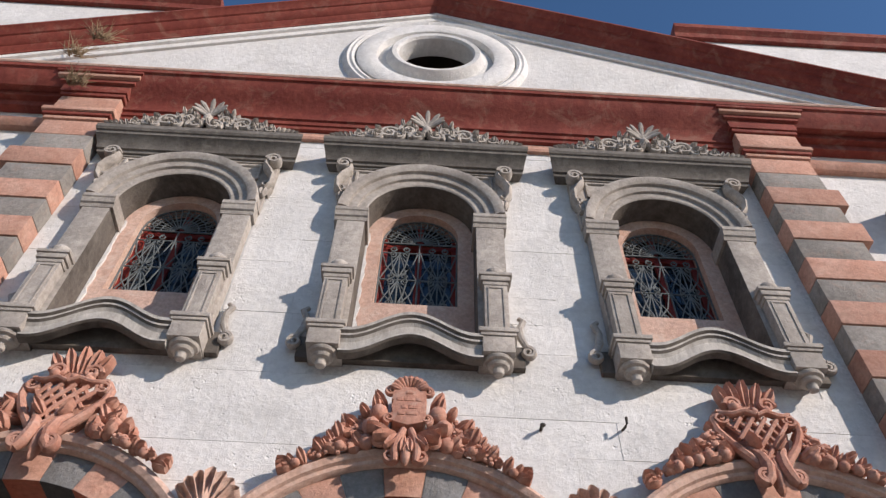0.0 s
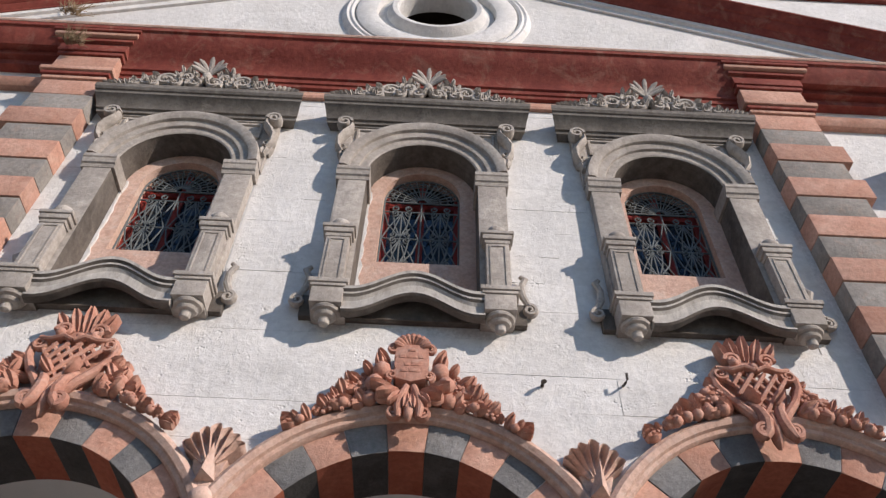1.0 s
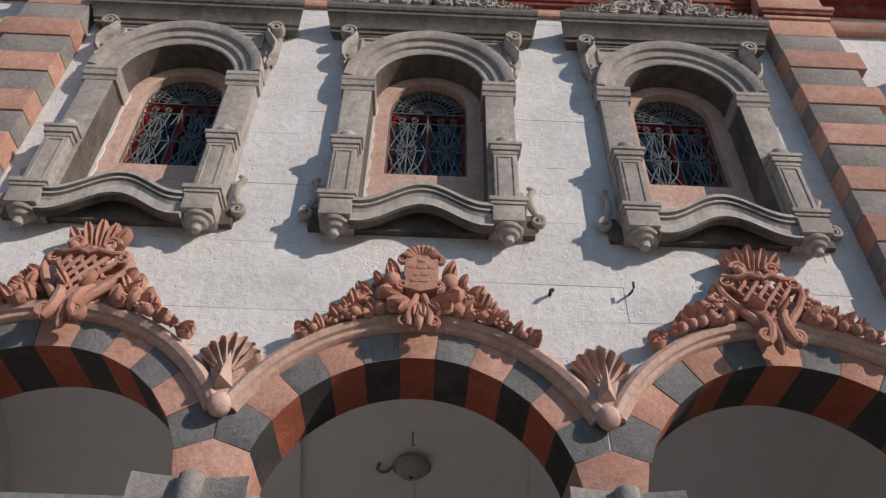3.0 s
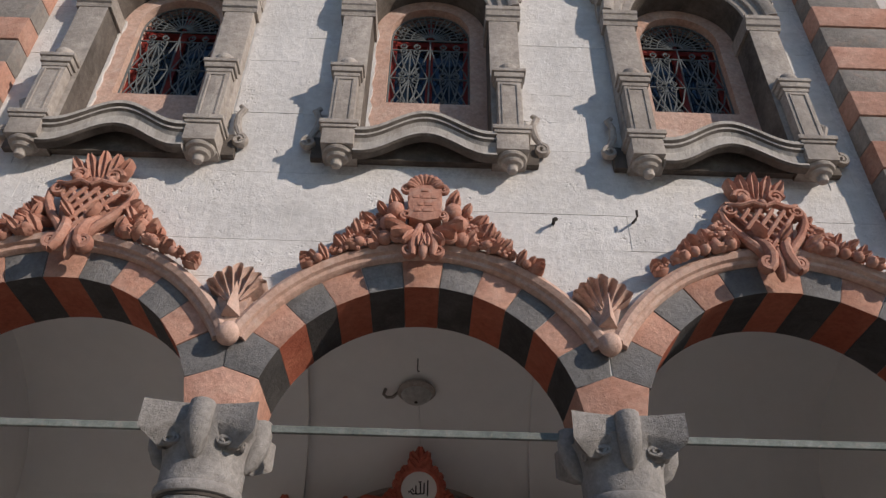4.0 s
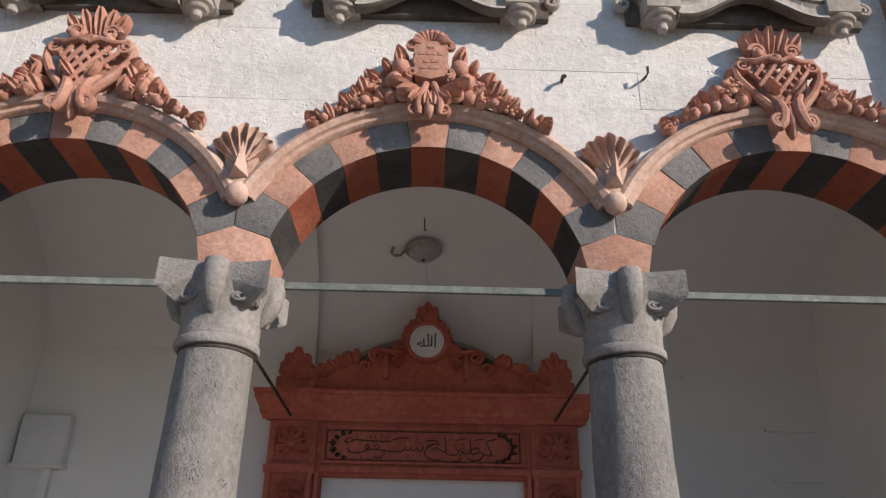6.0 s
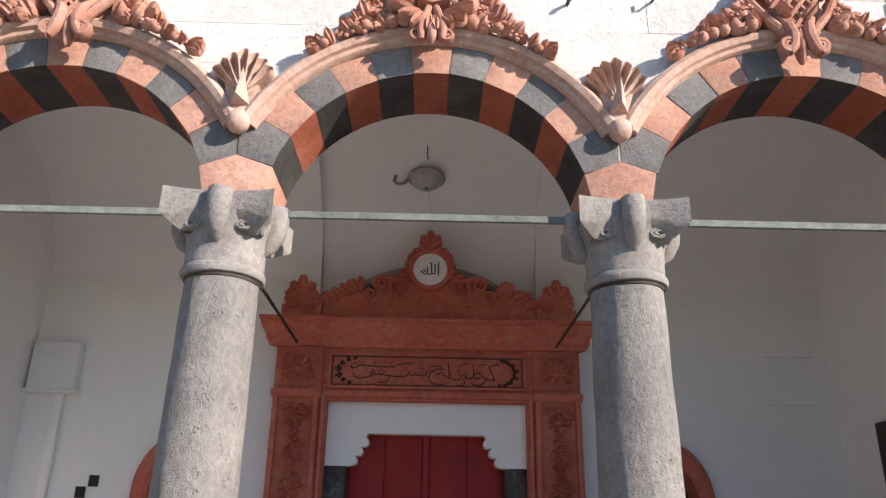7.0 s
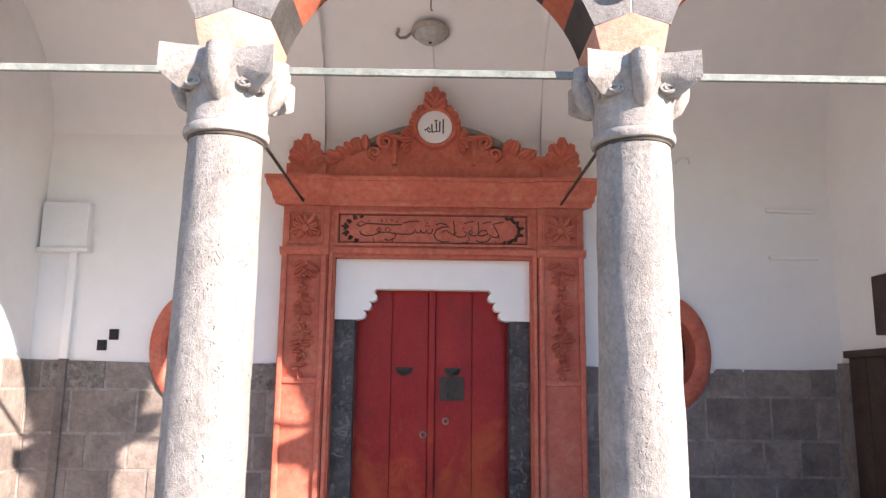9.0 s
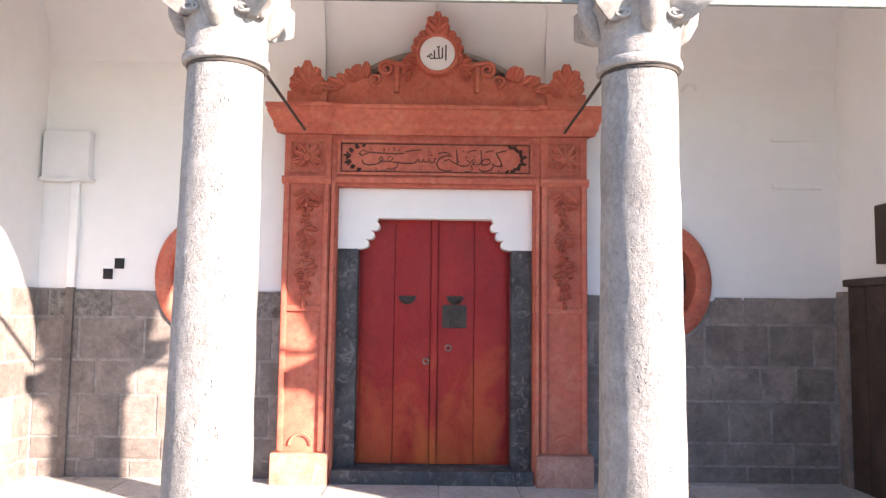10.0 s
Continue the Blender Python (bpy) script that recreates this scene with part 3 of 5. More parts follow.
def column(x, y, group="porch columns"):
    col = root("column", (x, y, 0), "pale pitted stone column with a grey carved capital", "column", group)
    bm = B()
    box(bm, -0.29, 0.29, -0.29, 0.29, -0.1, 0.10, 0.02)
    lathe(bm, [(0.27, 0.10), (0.285, 0.14), (0.27, 0.19), (0.235, 0.22), (0.22, 0.26)], n=32)
    part("base", bm, CAPSTONE, col)
    bm = B()
    prof = []
    for i in range(31):
        t = i / 30
        prof.append((0.208 - 0.026 * t ** 1.3, 0.26 + 2.32 * t))
    lathe(bm, prof, n=48, wob=0.006)
    part("shaft", bm, SHAFT, col)
    bm = B()
    lathe(bm, [(0.192, 2.592), (0.206, 2.596), (0.212, 2.61), (0.21, 2.632), (0.200, 2.645), (0.186, 2.65)], n=36)
    part("neck_ring", bm, CAPSTONE, col)
    # recessed dark ring: the shadow line below the neck ring, put into colour
    bm = B()
    lathe(bm, [(0.18, 2.572), (0.189, 2.576), (0.19, 2.589), (0.184, 2.592)], n=36)
    part("neck_band", bm, IRON, col, "dark ring that stands in for the shadow gap under the neck ring")
    bm = B()
    lathe(bm, [(0.186, 2.62), (0.198, 2.66), (0.197, 2.70), (0.202, 2.78), (0.225, 2.86), (0.255, 2.91)], n=36, wob=0.006)
    part("bell", bm, CAPSTONE, col)
    bm = B()
    H = 0.275
    n = 9
    side = []
    for q in range(4):
        for i in range(n):
            t = i / n * 2 - 1
            p = Vector((t * H, -H + 0.045 * (1 - t * t) ** 1.0, 0))
            side.append(Matrix.Rotation(q * math.pi / 2, 3, "Z") @ p)
    levels = ((0.70, 2.82, 0.02), (0.96, 2.885, 0.035), (1.0, 2.90, 0.035), (1.0, 3.0, 0.0))
    rings = [[bm.verts.new((p.x * k, p.y * k, z - droop * (abs(p.x) + abs(p.y) > 0.44))) for p in side] for k, z, droop in levels]
    m = len(side)
    for lo, hi in zip(rings, rings[1:]):
        for i in range(m):
            bm.faces.new((lo[i], lo[(i + 1) % m], hi[(i + 1) % m], hi[i]))
    bm.faces.new(rings[-1])
    bm.faces.new(rings[0][::-1])
    part("abacus", bm, CAPSTONE, col, "", 30)
    for q in range(4):
        bm = B()
        pts = [(0, -0.235, 2.998), (0, -0.245, 2.93), (0, -0.24, 2.86), (0, -0.215, 2.79), (0, -0.19, 2.75)]
        tube(bm, pts, [0.062, 0.062, 0.058, 0.045, 0.02], 12)
        bm.transform(Matrix.Rotation(q * math.pi / 2, 4, "Z"))
        part("boss", bm, CAPSTONE, col)
        bm = B()
        box(bm, -0.034, 0.034, -0.318, -0.18, 2.80, 2.868, 0.02)
        for v in bm.verts:
            if v.co.z < 2.835:
                v.co.y = v.co.y * 0.8
                v.co.x *= 0.8
        bm.transform(Matrix.Rotation(q * math.pi / 2 + math.pi / 4, 4, "Z"))
        part("corner_volute", bm, CAPSTONE, col, "", 30)
        bm = B()
        for s in (-1, 1):
            pts = [(s * (0.13 + (0.048 - 0.036 * i / 22) * math.cos(i * 0.5)), -0.196 - 0.010 * i / 22, 2.832 + (0.026 - 0.018 * i / 22) * math.sin(i * 0.5)) for i in range(23)]
            tube(bm, pts, [0.012 - 0.004 * i / 22 for i in range(23)], 6)
        bm.transform(Matrix.Rotation(q * math.pi / 2, 4, "Z"))
        pieces("eye_moulding", bm, CAPSTONE, col)
    return col


first = column(-0.928, 0.15)
first.matrix_basis = pose(-0.955, 0.15, 0, 0, 0.5, 0)
for x in (-0.928 - 2.03, 1.122, 3.16):
    copy_thing(first, pose(x, 0.15, 0, 0, 0, 0))

# iron ties
for x0, x1 in ((-2.9, -1.0), (-0.86, 1.05), (1.19, 3.05)):
    bm = B()
    box(bm, x0, x1, 0.135, 0.16, 2.955, 2.992, 0.003)
    tie = tagged(link("tie_bar", bm, TIE, smooth=0), "flaking green flat iron tie bar between columns", "tie bar", "tie bars")
for x, xb in ((-0.90, -1.0), (1.10, 1.185)):
    bm = B()
    tube(bm, [(x, 0.3, 2.80), (xb, 2.73, 2.92)], 0.011, 8)
    tagged(link("wall_tie", bm, IRON), "dark iron tie rod from column to back wall", "tie bar", "wall ties")

# ---- porch interior ----
bm = B()
holes = [arc_pts(MID + s * 2.0, 1.69, 0.26, 0, 360, 32, 1.55)[:-1] for s in (-1, 1)]
plate(bm, [(-3.3, -0.1), (-0.88, -0.1), (-0.88, 4.83), (-3.3, 4.83)], holes[:1], BACK, BACK + 0.45)
plate(bm, [(1.06, -0.1), (3.62, -0.1), (3.62, 4.83), (1.06, 4.83)], holes[1:], BACK, BACK + 0.45)
wall_back = tagged(link("wall_back", bm, PLASTER, smooth=0), "white limewashed back wall of the porch", "wall", kind="structure")
bm = B()
box(bm, -3.75, -3.3, THICK, BACK + 0.45, -0.1, 4.84)
wall_porch_west = tagged(link("wall_porch_west", bm, PLASTER, smooth=0), "white limewashed side wall of the porch", "wall", kind="structure")
bm = B()
box(bm, 3.62, 4.05, THICK, BACK + 0.45, -0.1, 4.84)
wall_porch_east = tagged(link("wall_porch_east", bm, PLASTER, smooth=0), "white limewashed side wall of the porch", "wall", kind="structure")
bm = B()
box(bm, -3.75, 4.05, BACK + 0.45, BACK + 0.6, -0.1, 4.84)
tagged(link("wall_inner", bm, BOARD, smooth=0), "dark room behind the porch wall", "wall", kind="structure")

# barrel vault along the porch, the middle bay a little higher and set back
bm = B()
VC, VH = (THICK + BACK) / 2, (BACK - THICK) / 2


def shell_strip(x0, x1, rise, half):
    prev = None
    for j in range(41):
        v = -1 + j / 20
        row = [bm.verts.new((x, VC + v * half, 3.85 - 0.15 * (v + 1) + (rise - 0.11) * math.sqrt(max(0.0, 1 - v * v)))) for x in (x0, x1)]
        if prev:
            bm.faces.new((prev[0], prev[1], row[1], row[0]))
        prev = row


MX0, MX1 = -0.88, 1.06
shell_strip(-3.32, MX0, 1.06, VH + 0.005)
shell_strip(MX1, 3.64, 1.06, VH + 0.005)
shell_strip(MX0, MX1, 1.15, VH + 0.055)
for x in (MX0, MX1):
    a = [bm.verts.new((x, VC + (VH + 0.005) * math.cos(math.pi * k / 40), 3.85 - 0.15 * (math.cos(math.pi * k / 40) + 1) + 0.95 * math.sin(math.pi * k / 40))) for k in range(41)]
    b = [bm.verts.new((x, VC + (VH + 0.055) * math.cos(math.pi * k / 40), 3.85 - 0.15 * (math.cos(math.pi * k / 40) + 1) + 1.04 * math.sin(math.pi * k / 40))) for k in range(41)]
    for k in range(40):
        bm.faces.new((a[k], a[k + 1], b[k + 1], b[k]))
ceiling = tagged(link("ceiling", bm, PLASTER, smooth=50), "white plastered barrel vault over the porch", "ceiling", kind="structure")
bm = B()
box(bm, -3.75, 4.05, THICK, BACK + 0.6, 4.85, 5.0)
tagged(link("porch_roof", bm, PLASTER, smooth=0), "masonry above the porch vaults", "roof", kind="structure")
bm = B()
box(bm, MX0 - 0.02, MX1 + 0.02, BACK + 0.05, BACK + 0.4, 2.4, 4.85)
tagged(link("wall_back_niche", bm, PLASTER, smooth=0), "white back wall above the portal, slightly recessed", "wall", kind="structure")

# vault lamp
lamp = root("ceiling_lamp", (0.09, 2.47, 4.36), "round flush ceiling lamp with a frosted glass bowl", "lamp")
bm = B()
lathe(bm, [(0.05, 0.12), (0.16, 0.115), (0.168, 0.09), (0.15, 0.07), (0.14, 0.065)], n=32)
part("rim", bm, GREY, lamp, "grey metal rim")
bm = B()
lathe(bm, [(0.138, 0.075), (0.125, 0.045), (0.09, 0.015), (0.03, 0.0), (0.012, -0.006)], n=32)
part("bowl", bm, LAMPGLASS, lamp)
bm = B()
lathe(bm, [(0.012, -0.005), (0.016, -0.012), (0.006, -0.02)], n=12)
part("knob", bm, IRON, lamp)
lamp.matrix_basis = pose(0.055, 2.55, 4.29, -8, 0, 0)
bm = B()
tube(bm, [(0.06, 2.30, 4.60), (0.06, 2.30, 4.47), (0.065, 2.30, 4.445), (0.08, 2.30, 4.45)], 0.005, 8)
tagged(link("ceiling_hook", bm, IRON), "small iron hook in the vault", "hook")
bm = B()
tube(bm, [(-0.10, 2.58, 4.39), (-0.15, 2.54, 4.32), (-0.20, 2.53, 4.31), (-0.23, 2.53, 4.34), (-0.215, 2.55, 4.40)], 0.014, 8)
tagged(link("cable_loop", bm, GREY), "loose grey cable loop beside the ceiling lamp", "cable")
bm = B()
tube(bm, [(0.075, 2.64, 4.32), (0.09, 2.80, 4.19), (0.10, 2.93, 3.98), (0.10, 2.985, 3.80), (0.10, 3.03, 3.6)], 0.007, 6)
tagged(link("cable", bm, PALEBOX), "thin pale cable running down from the lamp", "cable")

# ---- portal ----
PX = 0.105
Y = PORTAL_Y
portal = root("portal", (0, 0, 0), "red painted carved stone door surround with a crested top", "door surround")
for s in (-1, 1):
    a, b = PX + s * 0.885, PX + s * 1.28
    xa, xb = min(a, b), max(a, b)
    bm = B()
    box(bm, xa, xb, Y, BACK + 0.02, 0.25, 2.90, 0.01)
    jamb = part("jamb", bm, PORTAL, portal)
    for x0, x1 in ((xa + 0.01, xa + 0.055), (xb - 0.055, xb - 0.01)):
        bm = B()
        box(bm, x0, x1, Y - 0.028, Y + 0.02, 0.26, 2.48, 0.012)
        part("jamb_strip", bm, PORTAL, jamb)
    bm = B()
    box(bm, xa + 0.05, xb - 0.05, Y - 0.022, Y + 0.02, 1.40, 1.45, 0.01)
    part("jamb_strip", bm, PORTAL, jamb)
    bm = B()
    box(bm, xa - 0.035, xb + 0.035, Y - 0.075, BACK + 0.02, -0.02, 0.25, 0.012)
    part("plinth", bm, ROSE, portal, "worn red stone plinth")
    bm = B()
    mould(bm, [(Y + 0.02, 2.47), (Y - 0.03, 2.47), (Y - 0.055, 2.50), (Y - 0.055, 2.53), (Y + 0.02, 2.54)], xa - 0.008, xb + 0.008)
    part("jamb_cap", bm, PORTAL, portal)
    # carved panel above the jamb
    bm = B()
    cx = (xa + xb) / 2
    for k in range(9):
        an = 90 + (k - 4) * 36
        leaf(bm, (cx + 0.02 * math.cos(radians(an)), Y - 0.005, 2.70 + 0.02 * math.sin(radians(an))), an, 0.085 + 0.03 * (k % 2), 0.055, 0.03)
    blob(bm, (cx, Y - 0.02, 2.70), (0.035, 0.03, 0.035), 2)
    for sx in (-1, 1):
        spiral(bm, cx + sx * 0.085, 2.645, Y - 0.01, 0.04, 0.008, 90, sx * 1.4, 0.011)
        spiral(bm, cx + sx * 0.085, 2.765, Y - 0.01, 0.035, 0.008, -90, -sx * 1.4, 0.010)
    pieces("panel_carving", bm, PORTAL, portal)
    bm = B()
    for x0, x1, z0, z1 in ((cx - 0.15, cx + 0.15, 2.57, 2.585), (cx - 0.15, cx + 0.15, 2.835, 2.85), (cx - 0.15, cx - 0.135, 2.585, 2.835), (cx + 0.135, cx + 0.15, 2.585, 2.835)):
        box(bm, x0, x1, Y - 0.015, Y + 0.01, z0, z1, 0.004)
    pieces("panel_frame", bm, PORTAL, portal)
    # pendant of leaves and fruit
    bm = B()
    rnd = random.Random(5)
    for k in range(17):
        z = 2.42 - k * 0.055
        w = 0.10 if k < 3 else (0.055 + 0.03 * math.sin(k * 1.15))
        for sx in (-1, 1):
            leaf(bm, (cx + sx * 0.008, Y - 0.004, z), 90 + sx * (-100 - rnd.uniform(-20, 35)), w * rnd.uniform(0.9, 1.25), 0.04, 0.028)
        blob(bm, (cx + rnd.uniform(-0.025, 0.025), Y - 0.022, z - 0.02), (0.018, 0.02, 0.02), k, 0.1, 1)
    leaf(bm, (cx, Y - 0.004, 1.50), -90, 0.07, 0.045, 0.02)
    pieces("garland_piece", bm, PORTAL, portal)
    bm = B()
    ring(bm, cx, 0.31, [(0.075, Y + 0.01), (0.075, Y - 0.015), (0.095, Y - 0.02), (0.10, Y + 0.01)], 0, 180, 20)
    part("round_relief", bm, PORTAL, portal)
# frieze and the stepped frame round the opening
bm = B()
plate(bm, [(PX - 0.90, 0.0), (PX - 0.83, 0.0), (PX - 0.83, 2.46), (PX + 0.83, 2.46), (PX + 0.83, 0.0), (PX + 0.90, 0.0), (PX + 0.90, 2.90), (PX - 0.90, 2.90)], [], Y + 0.03, BACK + 0.02)
part("frieze", bm, PORTAL, portal)
bm = B()
plate(bm, [(PX - 0.875, 0.0), (PX - 0.845, 0.0), (PX - 0.845, 2.485), (PX + 0.845, 2.485), (PX + 0.845, 0.0), (PX + 0.875, 0.0), (PX + 0.875, 2.53), (PX - 0.875, 2.53)], [], Y - 0.012, Y + 0.04)
part("opening_moulding", bm, PORTAL, portal)
plaque = B()
for x0, x1, z0, z1 in ((PX - 0.835, PX + 0.825, 2.835, 2.862), (PX - 0.835, PX + 0.825, 2.556, 2.58), (PX - 0.835, PX - 0.812, 2.58, 2.835), (PX + 0.802, PX + 0.825, 2.58, 2.835)):
    box(plaque, x0, x1, Y + 0.008, Y + 0.035, z0, z1, 0.004)
pieces("plaque_frame", plaque, PORTAL, portal)
bm = B()
X0, X1, Z0, Z1 = PX - 0.806, PX + 0.796, 2.585, 2.83
for x0, x1, z0, z1 in ((X0, X1, Z1 - 0.007, Z1), (X0, X1, Z0, Z0 + 0.007), (X0, X0 + 0.008, Z0 + 0.007, Z1 - 0.007), (X1 - 0.008, X1, Z0 + 0.007, Z1 - 0.007)):
    box(bm, x0, x1, Y + 0.022, Y + 0.034, z0, z1)
pieces("black_border", bm, INK, portal, "dark painted border")
# inscription as relief strokes
bm = B()


def stroke(pts, w):
    tube(bm, [(PX + x, Y + 0.026, z) for x, z in pts], w, 6, 0.7)


def pen(w, *pts):
    """A brush stroke; u runs from the plaque's left edge, v down from its top, in hundredths of its length."""
    stroke([(-0.806 + 0.01602 * u, 2.83 - 0.01602 * v) for u, v in pts], 0.62 * w)


# year word and numerals, upper line
pen(0.0085, (9.2, 5.3), (11.0, 6.6), (13.0, 5.6), (15.0, 4.6), (17.0, 4.9), (22.0, 5.2), (29.0, 5.4), (33.5, 5.2))
pen(0.007, (11.0, 6.6), (10.0, 4.6), (11.8, 3.6), (13.5, 4.6))
pen(0.008, (34.0, 4.4), (37.0, 3.6), (40.5, 3.2), (42.5, 3.3))
for u in (22.5, 25.0):
    pen(0.0065, (u, 2.4), (u + 0.3, 4.0))
pen(0.006, (27.3, 2.7), (28.2, 2.5), (28.1, 3.8))
for u, v in ((30.5, 3.3), (15.6, 3.0), (46.0, 5.6), (47.6, 5.6), (46.8, 4.0)):
    pen(0.009, (u, v), (u + 0.6, v + 0.35))
# lower line, read from the far side
pen(0.0085, (11.0, 8.8), (11.6, 10.6), (14.6, 11.6), (18.2, 11.2), (21.0, 10.0), (22.2, 8.0), (21.4, 7.0), (20.0, 8.2), (21.4, 9.6), (24.0, 9.6))
pen(0.007, (24.0, 9.6), (26.2, 9.4), (27.6, 7.8), (26.0, 6.8), (24.6, 8.0), (25.6, 9.6), (28.6, 9.9))
pen(0.0085, (28.6, 9.9), (33.0, 10.4), (38.5, 10.4), (40.0, 9.4), (40.6, 7.6), (41.4, 9.6), (43.0, 9.6), (43.6, 8.0), (44.2, 9.6), (46.0, 9.6), (46.6, 8.0), (47.4, 9.8), (49.4, 9.6), (49.9, 7.4))
pen(0.007, (30.6, 10.2), (29.6, 12.6), (27.0, 13.8), (24.0, 13.4))
for u in (18.5, 28.4):
    pen(0.006, (u, 12.6), (u + 0.2, 15.0))
for u in (21.8, 23.2):
    pen(0.008, (u, 14.2), (u + 0.5, 14.4))
pen(0.0085, (51.6, 5.0), (54.0, 4.2), (57.0, 4.8), (58.4, 6.2), (55.0, 6.2), (52.0, 7.8), (50.6, 10.6), (52.0, 13.2), (55.4, 14.4), (59.0, 14.0))
pen(0.007, (54.6, 9.2), (57.2, 7.8), (58.6, 9.2), (61.0, 10.4), (62.6, 9.0))
pen(0.008, (61.0, 2.8), (61.4, 6.0), (61.6, 10.6), (63.6, 11.6), (67.0, 11.4), (68.6, 9.4), (66.6, 8.4))
pen(0.007, (68.8, 11.0), (69.8, 13.2), (68.4, 14.6), (65.6, 14.4))
pen(0.007, (69.6, 10.6), (71.4, 9.0), (70.4, 7.6), (69.2, 8.8), (70.4, 10.6), (73.4, 10.8))
pen(0.008, (74.2, 3.0), (74.4, 7.0), (74.6, 10.6))
pen(0.008, (73.0, 10.6), (76.0, 7.8), (78.6, 7.8), (79.4, 9.4), (77.0, 10.8), (74.4, 10.8))
pen(0.0085, (73.0, 13.0), (75.0, 14.4), (79.0, 13.8), (80.8, 11.8), (80.0, 10.0), (82.0, 11.4), (84.4, 11.6), (85.2, 10.0))
pen(0.008, (88.0, 2.9), (85.0, 3.6), (82.2, 4.4), (83.6, 7.0), (84.8, 9.4), (85.4, 11.8))
pen(0.007, (66.6, 4.2), (69.0, 3.4), (72.0, 3.0))
pen(0.007, (76.6, 4.0), (78.4, 3.4), (81.0, 3.0))
for u, v in ((64.6, 3.4), (66.2, 6.6), (70.6, 6.0), (77.2, 16.0), (83.2, 13.8), (68.0, 13.2)):
    pen(0.008, (u, v), (u + 0.5, v + 0.4))
pieces("inscription_stroke", bm, INK, portal, "dark carved calligraphy")
bm = B()
for s in (-1, 1):
    for k in range(19):
        a = radians(-78 + 156 * k / 18)
        x, z = PX - 0.005 + s * (0.60 + 0.125 * math.cos(a)), 2.707 + 0.095 * math.sin(a)
        leaf(bm, (x, Y + 0.03, z), 90 - s * (90 - math.degrees(a)) + (k % 3 - 1) * 60, 0.042 + 0.016 * (6 < k < 12), 0.028, 0.006, 0.003, 0.005)
pieces("painted_leaf", bm, INK, portal, "dark painted leaves")
# cornice of the portal
PC = [(Y + 0.1, 2.90), (Y - 0.01, 2.90), (Y - 0.02, 2.925), (Y - 0.05, 2.945), (Y - 0.055, 2.98), (Y - 0.09, 3.01), (Y - 0.13, 3.05), (Y - 0.135, 3.085), (Y - 0.155, 3.09), (Y - 0.155, 3.12), (Y + 0.1, 3.125)]
bm = B()
mould(bm, PC, PX - 1.40, PX + 1.385, 0.75)
part("cornice", bm, PORTAL, portal)
for s in (-1, 1):
    bm = B()
    mould(bm, [(y - 0.035 if y < Y else y, z - 0.001 + (0.002 if z > 3 else 0)) for y, z in PC], PX + s * 1.13 - 0.285, PX + s * 1.13 + 0.285, 0.5)
    part("cornice_break", bm, PORTAL, portal)
    bm = B()
    box(bm, PX + s * 1.10 - 0.17, PX + s * 1.10 + 0.17, Y - 0.03, BACK, 3.12, 3.265, 0.01)
    block = part("attic_block", bm, PORTAL, portal)
    # end acroterion
    bm = B()
    cx = PX + s * 1.10
    for an, ln in ((90, 0.25), (65, 0.21), (115, 0.21), (40, 0.17), (140, 0.17), (20, 0.15), (160, 0.15)):
        leaf(bm, (cx, Y - 0.005, 3.265), an, ln, 0.12, 0.045, 0.03, 0.018)
    prism(bm, [(cx - 0.15, 3.26), (cx + 0.15, 3.26), (cx + 0.09, 3.37), (cx, 3.47), (cx - 0.09, 3.37)], Y, Y + 0.05)
    pieces("acroterion_leaf", bm, PORTAL, portal)
bm = B()
crest = [(-0.95, 3.12), (0.95, 3.12), (0.93, 3.27), (0.80, 3.33), (0.66, 3.46), (0.56, 3.40), (0.42, 3.42), (0.40, 3.52), (0.25, 3.50), (0.19, 3.72), (0.12, 3.82), (0.0, 3.93)]
prism(bm, [(PX + x, z) for x, z in crest] + [(PX - x, z) for x, z in crest[:1:-1] if x > 0.0], Y + 0.015, BACK, 0.006)
part("crest_wall", bm, PORTAL, portal)
for s in (-1, 1):
    bm = B()
    box(bm, PX + s * 0.345 - 0.02, PX + s * 0.345 + 0.02, Y - 0.015, Y + 0.03, 3.27, 3.50, 0.006)
    part("crest_strip", bm, PORTAL, portal)
    bm = B()
    spiral(bm, PX + s * 0.43, 3.47, Y - 0.005, 0.065, 0.012, 90, s * -1.6, 0.022)
    spiral(bm, PX + s * 0.52, 3.37, Y - 0.005, 0.055, 0.012, -90, s * 1.5, 0.018)
    tube(bm, [(PX + s * 0.43, Y - 0.005, 3.535), (PX + s * 0.30, Y - 0.01, 3.51), (PX + s * 0.23, Y - 0.01, 3.60)], [0.02, 0.025, 0.02], 8)
    spiral(bm, PX + s * 0.68, 3.44, Y - 0.005, 0.055, 0.01, 60, s * -1.5, 0.02)
    for k in range(9):
        t = k / 8
        leaf(bm, (PX + s * (0.60 + 0.33 * t), Y - 0.005, 3.40 - 0.12 * t), 90 - s * (20 + 60 * t) + (k % 3 - 1) * 18, 0.12 - 0.03 * t, 0.075, 0.035, 0.02)
    spiral(bm, PX + s * 0.86, 3.315, Y - 0.005, 0.045, 0.01, 90, s * -1.4, 0.017)
    pieces("scrollwork", bm, PORTAL, portal)
bm = B()
for k in range(11):
    an = 90 + (k - 5) * 20
    r0 = 0.19
    leaf(bm, (PX + r0 * math.cos(radians(an)) * 0.9, Y - 0.01, 3.605 + r0 * math.sin(radians(an)) * 0.95), an, 0.055 if k != 5 else 0.15, 0.085, 0.035, 0.025, 0.016)
for an, ln in ((90, 0.20), (62, 0.17), (118, 0.17), (40, 0.13), (140, 0.13)):
    leaf(bm, (PX, Y - 0.015, 3.77), an, ln * 0.92, 0.10, 0.045, 0.03, 0.018)
